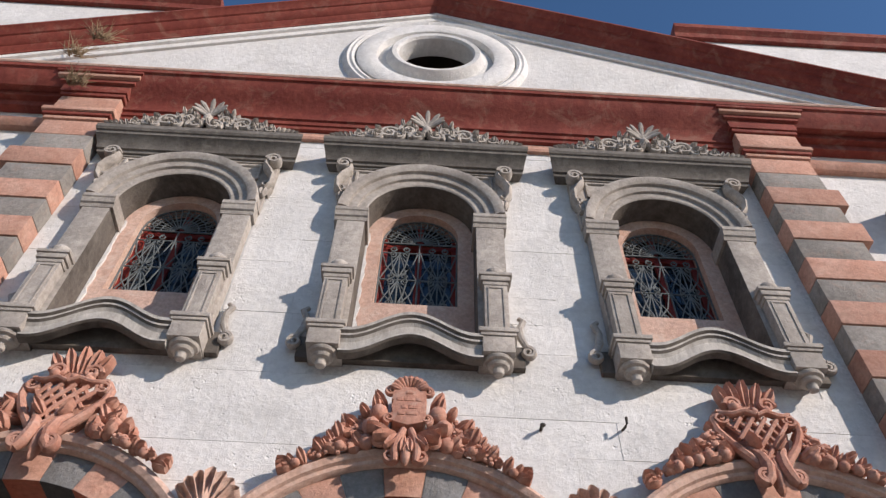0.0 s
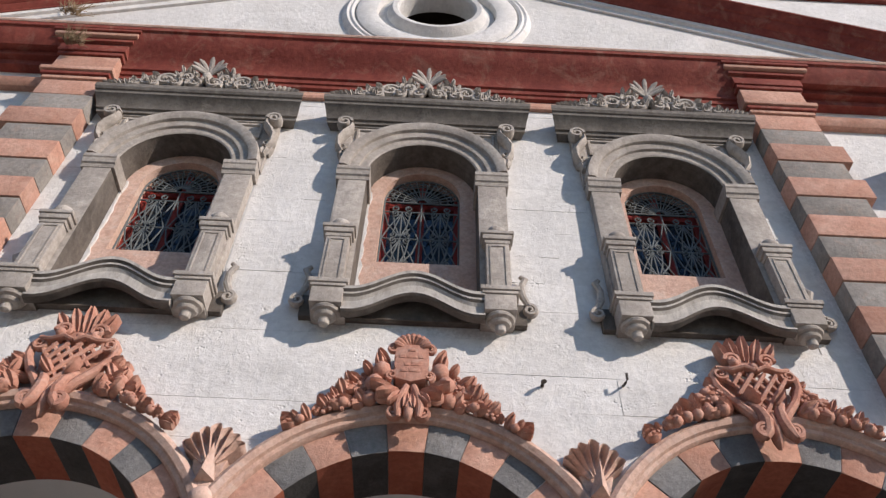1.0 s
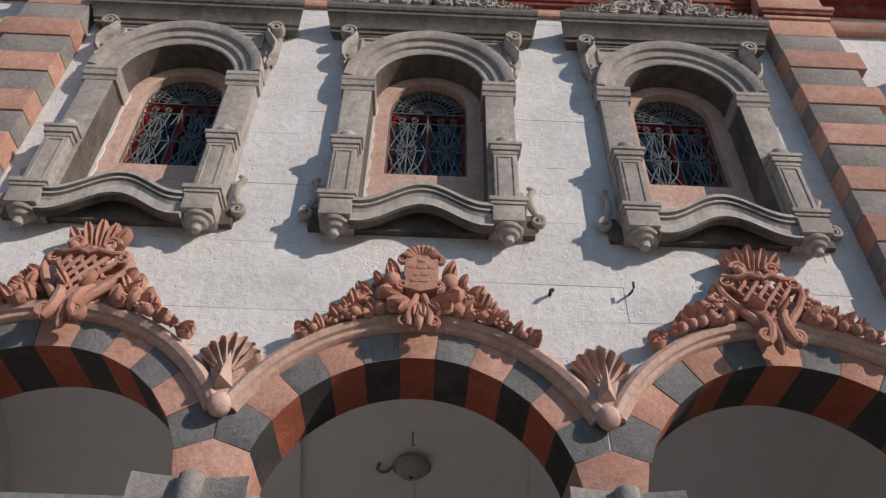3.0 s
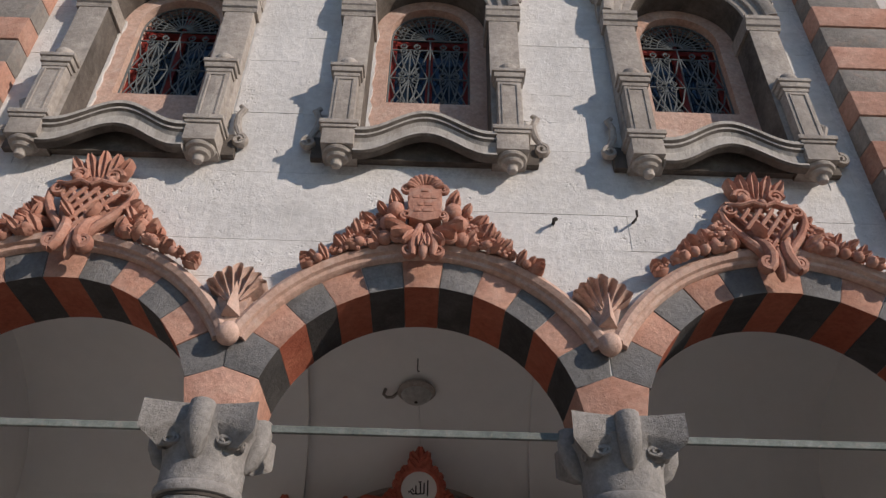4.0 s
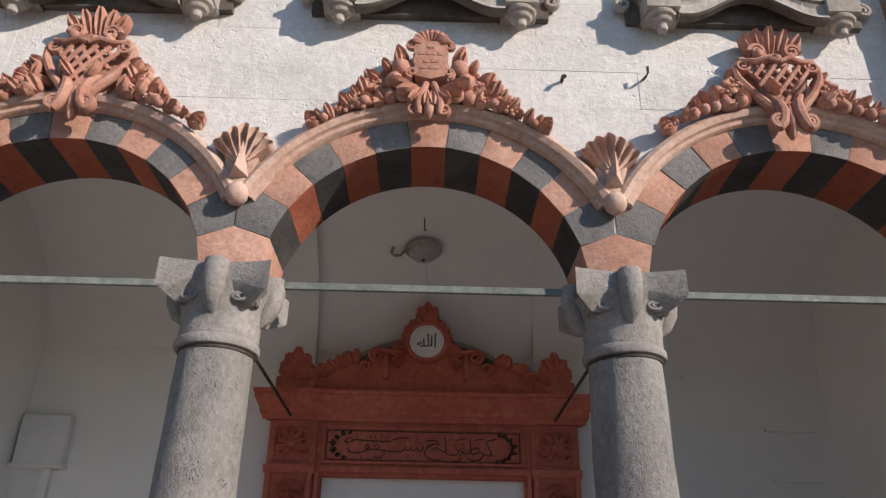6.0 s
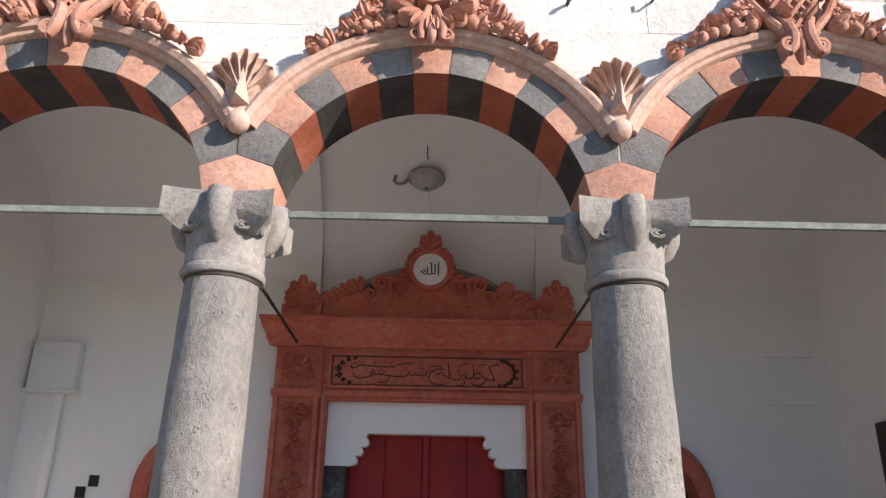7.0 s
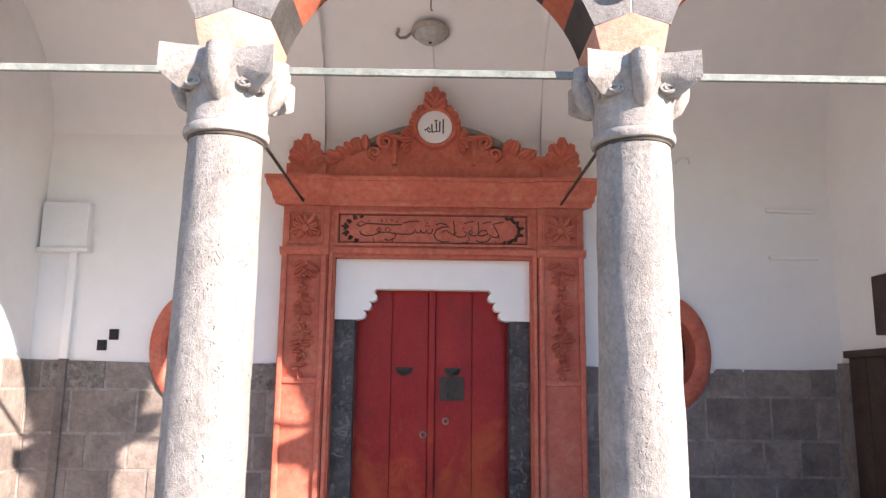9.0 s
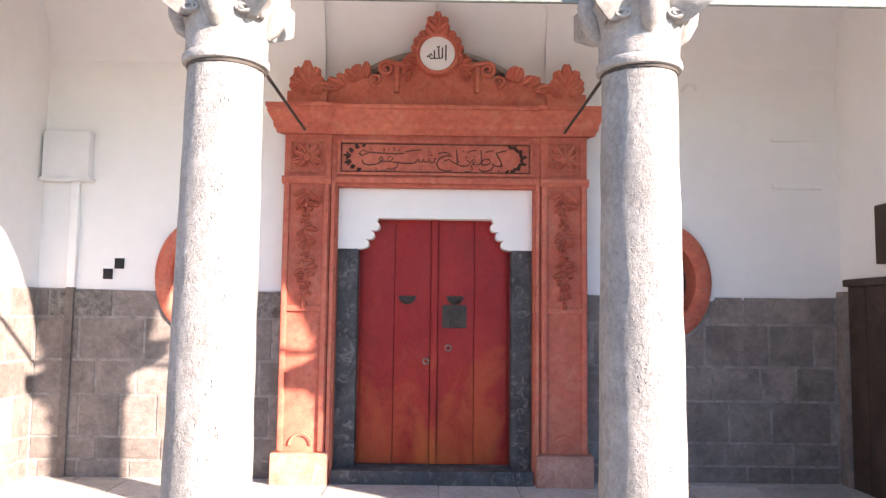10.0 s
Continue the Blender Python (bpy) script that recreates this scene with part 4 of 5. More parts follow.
for s in (-1, 1):
    for k in range(4):
        leaf(bm, (PX + s * (0.19 + 0.012 * k), Y - 0.005, 3.52 - 0.02 * k), 90 - s * (70 + 30 * k), 0.10, 0.06, 0.03)
pieces("crest_leaf", bm, PORTAL, portal)
bm = B()
ring(bm, PX, 3.605, [(0.15, Y + 0.02), (0.15, Y - 0.03), (0.165, Y - 0.05), (0.185, Y - 0.045), (0.20, Y + 0.02)], 0, 360, 40)
part("medallion_rim", bm, PORTAL, portal)
bm = B()
prism(bm, arc_pts(PX, 3.605, 0.152, 0, 360, 40)[:-1], Y - 0.02, Y + 0.02)
medal = part("medallion", bm, PLASTER, portal, "white round medallion")
# word on the medallion as dark strokes
bm = B()
for pts in ([(0.085, 3.55), (0.085, 3.69)], [(0.05, 3.57), (0.05, 3.665)], [(0.05, 3.572), (0.02, 3.566), (0.015, 3.60), (0.012, 3.66)], [(0.012, 3.568), (-0.02, 3.562), (-0.03, 3.585), (-0.032, 3.64)], [(-0.03, 3.57), (-0.06, 3.562), (-0.085, 3.59), (-0.065, 3.61), (-0.05, 3.585)], [(-0.005, 3.675), (0.01, 3.668), (0.022, 3.68)], [(-0.095, 3.575), (-0.10, 3.59)]):
    tube(bm, [(PX + x * 0.85, Y - 0.022, 3.61 + (z - 3.615) * 0.95) for x, z in pts], 0.0058, 6, 0.5)
pieces("medallion_stroke", bm, BLACK, portal, "black calligraphic word")
bm = B()
ring(bm, PX, 2.535, [(1.08, BACK), (1.08, Y + 0.11), (1.11, Y + 0.09), (1.15, Y + 0.10), (1.16, BACK)], 55, 125, 30)
tagged(link("relieving_arch", bm, GREY), "plain grey curved moulding behind the portal crest", "moulding", kind="structure")

# stone doorway inside the portal
YD = Y + 0.15
doorway = root("doorway", (0, 0, 0), "white lintel on dark basalt door jambs", "doorway")
pts = [(-0.83, 1.94), (-0.63, 1.94)]
for k in range(3):
    cx, cz = -0.60 + 0.045 * k, 1.985 + 0.075 * k
    pts += [(cx + 0.036 * math.cos(radians(a)), cz + 0.038 * math.sin(radians(a))) for a in (-80, -40, 0, 40, 80)]
pts += [(-0.485, 2.205)]
full = [(PX + x, z) for x, z in pts] + [(PX - x, z) for x, z in reversed(pts)] + [(PX + 0.83, 2.46), (PX - 0.83, 2.46)]
bm = B()
plate(bm, full, [], YD - 0.02, YD + 0.2)
part("lintel", bm, PLASTER, doorway)
for s in (-1, 1):
    bm = B()
    x0, x1 = sorted((PX + s * 0.6555, PX + s * 0.83))
    box(bm, x0, x1, YD - 0.015, YD + 0.2, 0.0, 1.94, 0.012)
    part("door_jamb", bm, JAMB, doorway, "dark basalt jamb with pale wear")
bm = B()
box(bm, PX - 0.83, PX + 0.83, Y - 0.02, YD + 0.35, -0.03, 0.112, 0.015)
part("threshold", bm, JAMB, doorway, "dark stone threshold")

door = root("double_door", (0, 0, 0), "closed red painted wooden double door with iron fittings", "door")
YL = YD + 0.10
for s in (-1, 1):
    bm = B()
    x0, x1 = sorted((PX + s * 0.004, PX + s * 0.6554))
    box(bm, x0, x1, YL + 0.02, YL + 0.06, 0.115, 2.24)
    lf = part("leaf", bm, DOORWOOD, door)
    edges = [0.03, 0.345, 0.634]
    for a, b in zip(edges, edges[1:]):
        bm = B()
        q0, q1 = sorted((PX + s * (a + 0.003), PX + s * (b - 0.003)))
        box(bm, q0, q1, YL, YL + 0.022, 0.118, 2.235, 0.004)
        part("plank", bm, DOORWOOD, lf, "", 30)
bm = B()
box(bm, PX - 0.028, PX + 0.028, YL - 0.02, YL + 0.01, 0.12, 2.235, 0.008)
part("astragal", bm, DOORWOOD, door)
bm = B()
box(bm, PX + 0.07, PX + 0.28, YL - 0.012, YL + 0.004, 1.27, 1.47, 0.006)
lock = part("lock_plate", bm, IRON, door, "dark iron lock plate")
bm = B()
box(bm, PX + 0.135, PX + 0.15, YL - 0.016, YL - 0.008, 1.285, 1.345, 0.002)
part("keyhole", bm, BLACK, lock)
for x, z in ((-0.235, 1.545), (0.18, 1.545)):
    bm = B()
    prism(bm, arc_pts(PX + x, z, 0.075, 180, 360, 14), YL - 0.01, YL + 0.004, 0.003)
    kn = part("knocker_plate", bm, IRON, door)
    bm = B()
    ring(bm, PX + x, z - 0.01, [(0.035, YL - 0.012), (0.045, YL - 0.03), (0.055, YL - 0.012)], 200, 340, 14)
    part("knocker", bm, IRON, kn)
for x, z in ((-0.065, 0.985), (0.125, 1.10)):
    bm = B()
    ring(bm, PX + x, z, [(0.018, YL - 0.008), (0.024, YL - 0.022), (0.03, YL - 0.008)], 0, 360, 18)
    part("pull_ring", bm, GREY, door, "worn metal pull ring")
rnd = random.Random(8)
for s in (-1, 1):
    for z in (0.35, 0.75, 1.15, 1.75, 2.05):
        for x in (0.12, 0.42, 0.58):
            bm = B()
            blob(bm, (PX + s * x, YL - 0.002, z + rnd.uniform(-0.02, 0.02)), (0.009, 0.006, 0.009), 0, 0, 1)
            part("nail", bm, DOORWOOD, door)

# oval windows
for s in (-1, 1):
    oval = root("oval_window", (0, 0, 0), "oval window with a thick red painted stone rim", "window", "oval windows")
    cx = MID + s * 2.0
    for prof, nm in (([(0.245, BACK + 0.3), (0.25, BACK - 0.04), (0.28, BACK - 0.07), (0.34, BACK - 0.075), (0.38, BACK - 0.05), (0.39, BACK)], "rim"),):
        bm = B()
        frames = []
        for i in range(49):
            a = 2 * math.pi * i / 48
            frames.append(((cx, 0, 1.69), (math.cos(a), 0, math.sin(a) * 1.3), (0, 1, 0)))
        sweep(bm, frames, prof, cap=False)
        bmesh.ops.remove_doubles(bm, verts=bm.verts[:], dist=1e-5)
        part(nm, bm, PORTAL, oval)
    bm = B()
    prism(bm, arc_pts(cx, 1.69, 0.26, 0, 360, 32, 1.35)[:-1], BACK + 0.22, BACK + 0.23)
    part("pane", bm, GLASS, oval)

# dado base, side linings
for nm, a in (("dado_back_west", (-3.3, PX - 1.28, BACK - 0.02, BACK)), ("dado_back_east", (PX + 1.28, 3.62, BACK - 0.02, BACK)), ("dado_west", (-3.3, -3.28, THICK, BACK - 0.02))):
    bm = B()
    holes = []
    x0, x1, y0_, y1_ = a
    if nm == "dado_west":
        box(bm, x0, x1, y0_, y1_, -0.05, 1.575)
    else:
        c = MID + (-2.0 if "west" in nm else 2.0)
        # cut away where the oval window stands
        top = [(x0, 1.575)] + [(c + 0.37 * math.cos(radians(q)), max(1.19, 1.69 + 0.48 * math.sin(radians(q)))) for q in range(196, 345, 8)] + [(x1, 1.575)]
        prism(bm, [(x1, -0.05), (x0, -0.05)][::-1] + top[::-1], y0_, y1_)
    tagged(link(nm, bm, DADO_JOINT, smooth=0), "grey stone dado with pale mortar joints", "dado", kind="structure")
bm = B()
box(bm, 3.56, 3.62, BACK - 0.16, BACK - 0.02, -0.05, 1.62, 0.008)
tagged(link("corner_strip", bm, DADO, smooth=30), "upright grey stone strip in the porch corner", "stone strip", kind="structure")
# dark boards stand in for the side wall's stone dado, its shadow coloured in
panel = root("timber_partition", (3.6, 2.3, 0), "dark brown boards standing in for the shadowed stone dado of the porch side wall", "partition")
for k in range(9):
    bm = B()
    ya = 0.5 + k * 0.26
    box(bm, 3.585 - 3.6, 3.615 - 3.6, ya - 2.3, ya + 0.25 - 2.3, -0.02, 1.66, 0.005)
    part("board", bm, BOARD, panel, "", 30)
bm = B()
box(bm, -0.045, 0.018, -1.85, 0.56, 1.66, 1.72, 0.008)
part("rail", bm, BOARD, panel)
bm = B()
box(bm, 3.55, 3.62, 1.55, 2.35, 1.82, 2.28, 0.01)
tagged(link("notice_board", bm, BOARD), "dark brown board hanging on the porch side wall", "board")

# fittings on the back wall
meter = root("meter_box", (0, 0, 0), "white painted meter box with a conduit below", "meter box")
bm = B()
box(bm, -3.27, -2.87, BACK - 0.10, BACK, 2.52, 2.92, 0.01)
part("case", bm, PALEBOX, meter)
bm = B()
box(bm, -3.29, -2.85, BACK - 0.115, BACK, 2.49, 2.52, 0.006)
part("sill", bm, PALEBOX, meter)
bm = B()
box(bm, -3.035, -2.965, BACK - 0.05, BACK, 1.58, 2.49, 0.006)
part("conduit", bm, PLASTER, meter)
bm = B()
box(bm, -3.035, -2.965, BACK - 0.052, BACK, 0.0, 1.58, 0.006)
part("conduit", bm, DADO, meter, "stone-coloured lower conduit")
for x, z in ((-2.70, 1.70), (-2.605, 1.79)):
    bm = B()
    box(bm, x - 0.04, x + 0.04, BACK - 0.012, BACK, z - 0.045, z + 0.045, 0.002)
    tagged(link("tile_marker", bm, BLACK), "small dark square plate on the white wall", "wall plate", "small square plates")
for z in (2.95, 2.53):
    bm = B()
    box(bm, 3.04, 3.47, BACK - 0.035, BACK, z - 0.018, z + 0.018, 0.006)
    tagged(link("wall_ledge", bm, PLASTER), "thin white plaster ledge on the wall", "ledge", "wall ledges")
bm = B()
tube(bm, [(2.25, BACK - 0.01, 3.37), (2.30, BACK - 0.05, 3.42), (2.36, BACK - 0.06, 3.41), (2.37, BACK - 0.06, 3.36)], 0.012, 8)
tagged(link("wall_hook", bm, PALEBOX), "white painted iron hook on the wall", "hook")

# ---- upper windows ----


def aedicule():
    """One framed window, about its own axis x = 0; y = 0 is the wall's face."""
    w = root("window", (0, 0, 0), "arched window in a carved grey stone frame with canopy and balcony ledge", "window", "upper windows")
    for s in (-1, 1):
        bm = B()
        x0, x1 = sorted((s * 0.418, s * 0.628))
        box(bm, x0, x1, -0.10, 0.24, 4.66, 6.07, 0.008)
        # inner side faces: darker stone with the niche's shade in its colour
        face_second(part("pier", bm, GREY, w, "", 30), SHADE_STONE, lambda p, nrm: nrm.x * s < -0.9)
        bm = B()
        x0, x1 = sorted((s * 0.398, s * 0.65))
        mould(bm, [(0.24, 6.05), (-0.105, 6.05), (-0.115, 6.08), (-0.13, 6.09), (-0.14, 6.13), (-0.15, 6.14), (-0.15, 6.175), (0.24, 6.175)], x0, x1)
        part("impost", bm, GREY, w, "", 30)
        # pedestal with ball
        c = s * 0.535
        bm = B()
        box(bm, c - 0.078, c + 0.078, -0.19, -0.09, 4.84, 5.31, 0.006)
        ped = part("pedestal", bm, GREY, w, "", 30)
        bm = B()
        for a0, a1, z0, z1 in ((-0.055, -0.045, 4.87, 5.28), (0.045, 0.055, 4.87, 5.28)):
            box(bm, c + a0, c + a1, -0.197, -0.185, z0, z1)
        box(bm, c - 0.045, c + 0.045, -0.197, -0.185, 5.27, 5.28)
        pieces("panel_moulding", bm, GREY, ped)
        bm = B()
        for z0, z1, e in ((5.30, 5.335, 0.012), (5.335, 5.38, 0.026), (5.38, 5.41, 0.038)):
            box(bm, c - 0.075 - e, c + 0.075 + e, -0.185 - e, -0.09, z0, z1, 0.006)
        part("pedestal_cap", bm, GREY, ped, "", 30)
        bm = B()
        blob(bm, (c, -0.135, 5.455), (0.068, 0.07, 0.062), 3, 0.05, 3)
        part("ball", bm, GREY, ped)
        # base block under the pedestal and its pendant drop
        bm = B()
        box(bm, c - 0.10, c + 0.10, -0.215, 0.0, 4.668, 4.80, 0.006)
        for z0, z1, e in ((4.80, 4.825, 0.012), (4.825, 4.86, 0.024)):
            box(bm, c - 0.10 - e, c + 0.10 + e, -0.215 - e, 0.0, z0, z1, 0.006)
        blk = part("base_block", bm, GREY, w, "", 30)
        bm = B()
        lathe(bm, [(0.088, 4.668), (0.094, 4.655), (0.086, 4.64), (0.066, 4.634), (0.062, 4.628), (0.07, 4.618), (0.06, 4.604), (0.036, 4.598), (0.032, 4.59), (0.035, 4.575), (0.03, 4.556), (0.016, 4.546)], c, -0.12, 24)
        part("drop", bm, GREY, blk)
        # side scroll beside the pedestal
        bm = B()
        spiral(bm, s * 0.735, 4.80, -0.05, 0.045, 0.010, 90 if s > 0 else 90, -s * 1.5, 0.02, 24, 1.8)
        tube(bm, [(s * 0.735, -0.05, 4.845), (s * 0.70, -0.05, 4.93), (s * 0.69, -0.05, 5.02), (s * 0.72, -0.05, 5.09), (s * 0.69, -0.05, 5.12)], [0.02, 0.026, 0.022, 0.024, 0.016], 8)
        part("side_scroll", bm, GREY, w)
        # console under the canopy
        bm = B()
        spiral(bm, s * 0.665, 6.785, -0.11, 0.062, 0.014, 180 if s > 0 else 0, -s * 1.6, 0.021, 24, 3.0, 0.7)
        tube(bm, [(s * 0.605, -0.10, 6.785), (s * 0.61, -0.105, 6.71), (s * 0.655, -0.10, 6.64), (s * 0.69, -0.09, 6.575), (s * 0.69, -0.075, 6.50), (s * 0.655, -0.06, 6.445)], [0.02, 0.026, 0.03, 0.03, 0.026, 0.018], 8, 2.4)
        spiral(bm, s * 0.66, 6.49, -0.07, 0.042, 0.01, 0 if s > 0 else 180, s * 1.4, 0.015, 18, 2.4, 0.7)
        part("console", bm, GREY, w)
        bm = B()
        x0, x1 = sorted((s * 0.60, s * 0.70))
        prism(bm, [(x0, 6.83), (x0, 6.50), (x0 + 0.02, 6.43), (x1 - 0.02, 6.40), (x1, 6.47), (x1, 6.83)], -0.075, 0.01, 0.006)
        part("console_back", bm, GREY, w, "", 30)
        bm = B()
        leaf(bm, (s * 0.645, -0.07, 6.46), -90, 0.12, 0.07, 0.03, 0.01, 0.014)
        part("console_leaf", bm, GREY, w)
    # archivolt in three steps
    bm = B()
    ring(bm, 0, 6.172, [(0.428, 0.24), (0.428, -0.07), (0.44, -0.078), (0.495, -0.08), (0.50, -0.104), (0.512, -0.108), (0.562, -0.11), (0.567, -0.138), (0.60, -0.158), (0.64, -0.16), (0.652, -0.12), (0.652, 0.0)], 1.5, 178.5, 44)
    # the arch's underside likewise carries shade in its colour
    face_second(part("archivolt", bm, GREY, w, "", 30), SHADE_STONE, lambda p, nrm: nrm.dot(Vector((-p.x, 0, 6.172 - p.z)).normalized()) > 0.9 and p.y > -0.06)
    # spandrel back plate
    bm = B()
    plate(bm, [(-0.66, 6.176)] + arc_pts(0, 6.172, 0.645, 179.5, 0.5, 40) + [(0.66, 6.176), (0.66, 6.86), (-0.66, 6.86)], [], -0.05, 0.01)
    part("spandrel", bm, GREY, w, "", 0)
    for s in (-1, 1):
        bm = B()
        tri = [(0.555, 6.79), (0.27, 6.79), (0.40, 6.735), (0.50, 6.655), (0.555, 6.59)]
        for (xa, za), (xb, zb) in zip(tri, tri[1:] + tri[:1]):
            tube(bm, [(s * xa, -0.054, za), (s * xb, -0.054, zb)], 0.016, 6)
        part("spandrel_moulding", bm, GREY, w)
    # canopy
    bm = B()
    mould(bm, [(0.02, 6.84), (-0.09, 6.84), (-0.095, 6.87), (-0.115, 6.875), (-0.125, 6.90), (-0.155, 6.935), (-0.195, 6.97), (-0.205, 6.975), (-0.21, 7.005), (-0.225, 7.008), (-0.24, 7.03), (-0.24, 7.075), (0.02, 7.095)], -0.865, 0.865, 0.28)
    part("canopy", bm, DARKGREY, w, "dark grey canopy", 30)
    for z0, z1, dy in ((6.80, 6.815, -0.058), (6.822, 6.838, -0.07)):
        bm = B()
        box(bm, -0.60, 0.60, dy, 0.0, z0, z1, 0.003)
        part("frieze_fillet", bm, GREY, w, "", 30)
    # crest: a palmette over dense acanthus scrolls on a stepped back
    yb = -0.19
    bm = B()
    prism(bm, [(-0.72, 7.085), (0.72, 7.085), (0.52, 7.14), (0.36, 7.215), (0.22, 7.30), (0.10, 7.345), (0.0, 7.36), (-0.10, 7.345), (-0.22, 7.30), (-0.36, 7.215), (-0.52, 7.14)], yb + 0.02, -0.05)
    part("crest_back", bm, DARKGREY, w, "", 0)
    crest_ = B()
    for an, ln in ((90, 0.20), (68, 0.185), (112, 0.185), (47, 0.16), (133, 0.16), (28, 0.13), (152, 0.13)):
        d = (math.cos(radians(an)), math.sin(radians(an)))
        out = 1 if d[0] > 0.05 else (-1 if d[0] < -0.05 else 0)
        tube(crest_, [(d[0] * ln * q + out * 0.035 * q ** 3, yb - 0.02 - 0.07 * q * q, 7.335 + d[1] * ln * q - abs(out) * 0.02 * q ** 3) for q in (0.0, 0.3, 0.6, 0.85, 1.0)], [0.014, 0.019, 0.023, 0.023, 0.010], 7, 0.7)
    blob(crest_, (0, yb - 0.02, 7.27), (0.045, 0.05, 0.075), 2, 0.15)
    pieces("palmette_leaf", crest_, GREY, w)
    for s in (-1, 1):
        bm = B()
        rnd = random.Random(11)
        for cx, cz, r, turn in ((0.085, 7.16, 0.062, 1), (0.165, 7.235, 0.085, -1), (0.235, 7.15, 0.05, 1), (0.325, 7.185, 0.078, -1), (0.42, 7.13, 0.045, 1), (0.475, 7.15, 0.058, -1), (0.57, 7.125, 0.04, 1)):
            cz = 7.09 + (cz - 7.09) * 1.22
            spiral(bm, s * cx, cz, yb - 0.015, r * 1.08, 0.016, (150 if turn < 0 else -40) if s > 0 else (30 if turn < 0 else 220), s * turn * 1.55, 0.024, 20, 1.5, 0.6)
            blob(bm, (s * cx, yb - 0.03, cz), (r * 0.26, 0.03, r * 0.26), cx, 0.1, 1)
            for k in range(4):
                an = rnd.uniform(0, 360)
                leaf(bm, (s * (cx + r * 0.8 * math.cos(radians(an))), yb - 0.02 + rnd.uniform(-0.015, 0.015), cz + r * 0.7 * math.sin(radians(an))), 90 - s * rnd.uniform(-50, 80), r * rnd.uniform(0.7, 1.0), 0.036, 0.03, 0.025)
        for k in range(6):
            leaf(bm, (s * (0.60 + 0.03 * k), yb - 0.01, 7.09), 90 - s * (5 + 16 * k), 0.07, 0.042, 0.03, 0.02)
        tube(bm, [(s * 0.02, yb, 7.105), (s * 0.3, yb, 7.105), (s * 0.6, yb, 7.10), (s * 0.78, yb, 7.095)], [0.024, 0.024, 0.022, 0.016], 8)
        pieces("crest_scroll", bm, GREY, w)
    # serpentine ledge
    bm = B()
    def rise(x):
        u = min(1.0, abs(x) / 0.40)
        return 0.5 * (1 + math.cos(math.pi * u))
    frames = []
    for i in range(33):
        x = -0.44 + 0.88 * i / 32
        frames.append(((x, 0, 4.617 + 0.163 * rise(x)), (0, 1, 0), (0, 0, 1)))
    sweep(bm, frames, [(0.0, 0.185), (-0.115, 0.18), (-0.125, 0.0), (-0.185, 0.0), (-0.20, 0.012), (-0.195, 0.03), (-0.175, 0.04), (-0.172, 0.10), (-0.185, 0.125), (-0.20, 0.14), (-0.20, 0.155), (-0.218, 0.17), (-0.218, 0.195), (-0.19, 0.21), (0.0, 0.21)])
    # downward faces get the dark stone, so the ledge's shade is coloured in
    face_second(part("ledge", bm, LEDGE, w, "curved pale grey balcony ledge with dark streaks", 30), SHADE_STONE, lambda p, nrm: nrm.z < -0.6)
    # slab in dark colour that stands for the shade below the ledge
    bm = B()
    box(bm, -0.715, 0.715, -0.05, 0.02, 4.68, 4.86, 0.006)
    part("base_slab", bm, SHADE_STONE, w, "slab under the ledge, coloured dark for the ledge's shade", 30)
    # rosy inner frame
    bm = B()
    plate(bm, [(-0.416, 4.9), (0.416, 4.9)] + arc_pts(0, 6.172, 0.424, 2, 178, 24), [[(-0.30, 5.42), (0.30, 5.42)] + arc_pts(0, 6.20, 0.30, 0, 180, 24)], 0.17, 0.36)
    part("inner_frame", bm, HOOD, w, "rosy stone inner frame", 30)
    # broken plaster left along the sunny edge of the inner frame
    rnd = random.Random(9)
    bm = B()
    edge = [(-0.417 + rnd.uniform(0.010, 0.034), 5.0 + 0.06 * k) for k in range(21)]
    prism(bm, [(-0.417, 5.0)] + edge + [(-0.417, 6.2)], 0.150, 0.171)
    part("plaster_edge", bm, WHITE, w, "broken white plaster along the frame", 0)
    # sash and panes
    bm = B()
    for x0, x1, z0, z1 in ((-0.305, -0.255, 5.42, 6.40), (0.255, 0.305, 5.42, 6.40), (-0.025, 0.025, 5.42, 6.53), (-0.305, 0.305, 5.42, 5.46), (-0.305, 0.305, 6.19, 6.24)):
        box(bm, x0, x1, 0.30 + 0.002 * (x1 - x0 > 0.5), 0.335, z0, z1)
    pieces("sash_bar", bm, SASH, w, "red painted wooden sash")
    bm = B()
    prism(bm, [(-0.305, 5.42), (0.305, 5.42)] + arc_pts(0, 6.20, 0.31, 0, 180, 20), 0.338, 0.346)
    part("pane", bm, GLASS, w, "dim blue glass", 0)
    # wrought iron grille
    bm = B()
    yg, t = 0.25, 0.0075
    def bar(pts, r=t):
        tube(bm, [(x, yg, z) for x, z in pts], r, 6)
    bar([(-0.295, 5.43)] + [(-0.295, 6.20)] + arc_pts(0, 6.20, 0.295, 180, 0, 20)[1:] + [(0.295, 5.43)], 0.009)
    for z in (5.44, 5.76, 6.08, 6.20):
        bar([(-0.295, z), (0.295, z)])
    for k in range(17):
        a = 180 * k / 16
        c_, s_ = math.cos(radians(a)), math.sin(radians(a))
        bar([(0.045 * c_, 6.205 + 0.045 * s_), (0.285 * c_, 6.205 + 0.285 * s_)], 0.006)
        if k < 16:
            m_ = radians(a + 5.6)
            spiral(bm, 0.225 * math.cos(m_), 6.205 + 0.225 * math.sin(m_), yg, 0.03, 0.008, math.degrees(m_), 1.2 if k % 2 else -1.2, 0.006, 12, 1.0)
    bar(arc_pts(0, 6.205, 0.15, 0, 180, 16), 0.006)
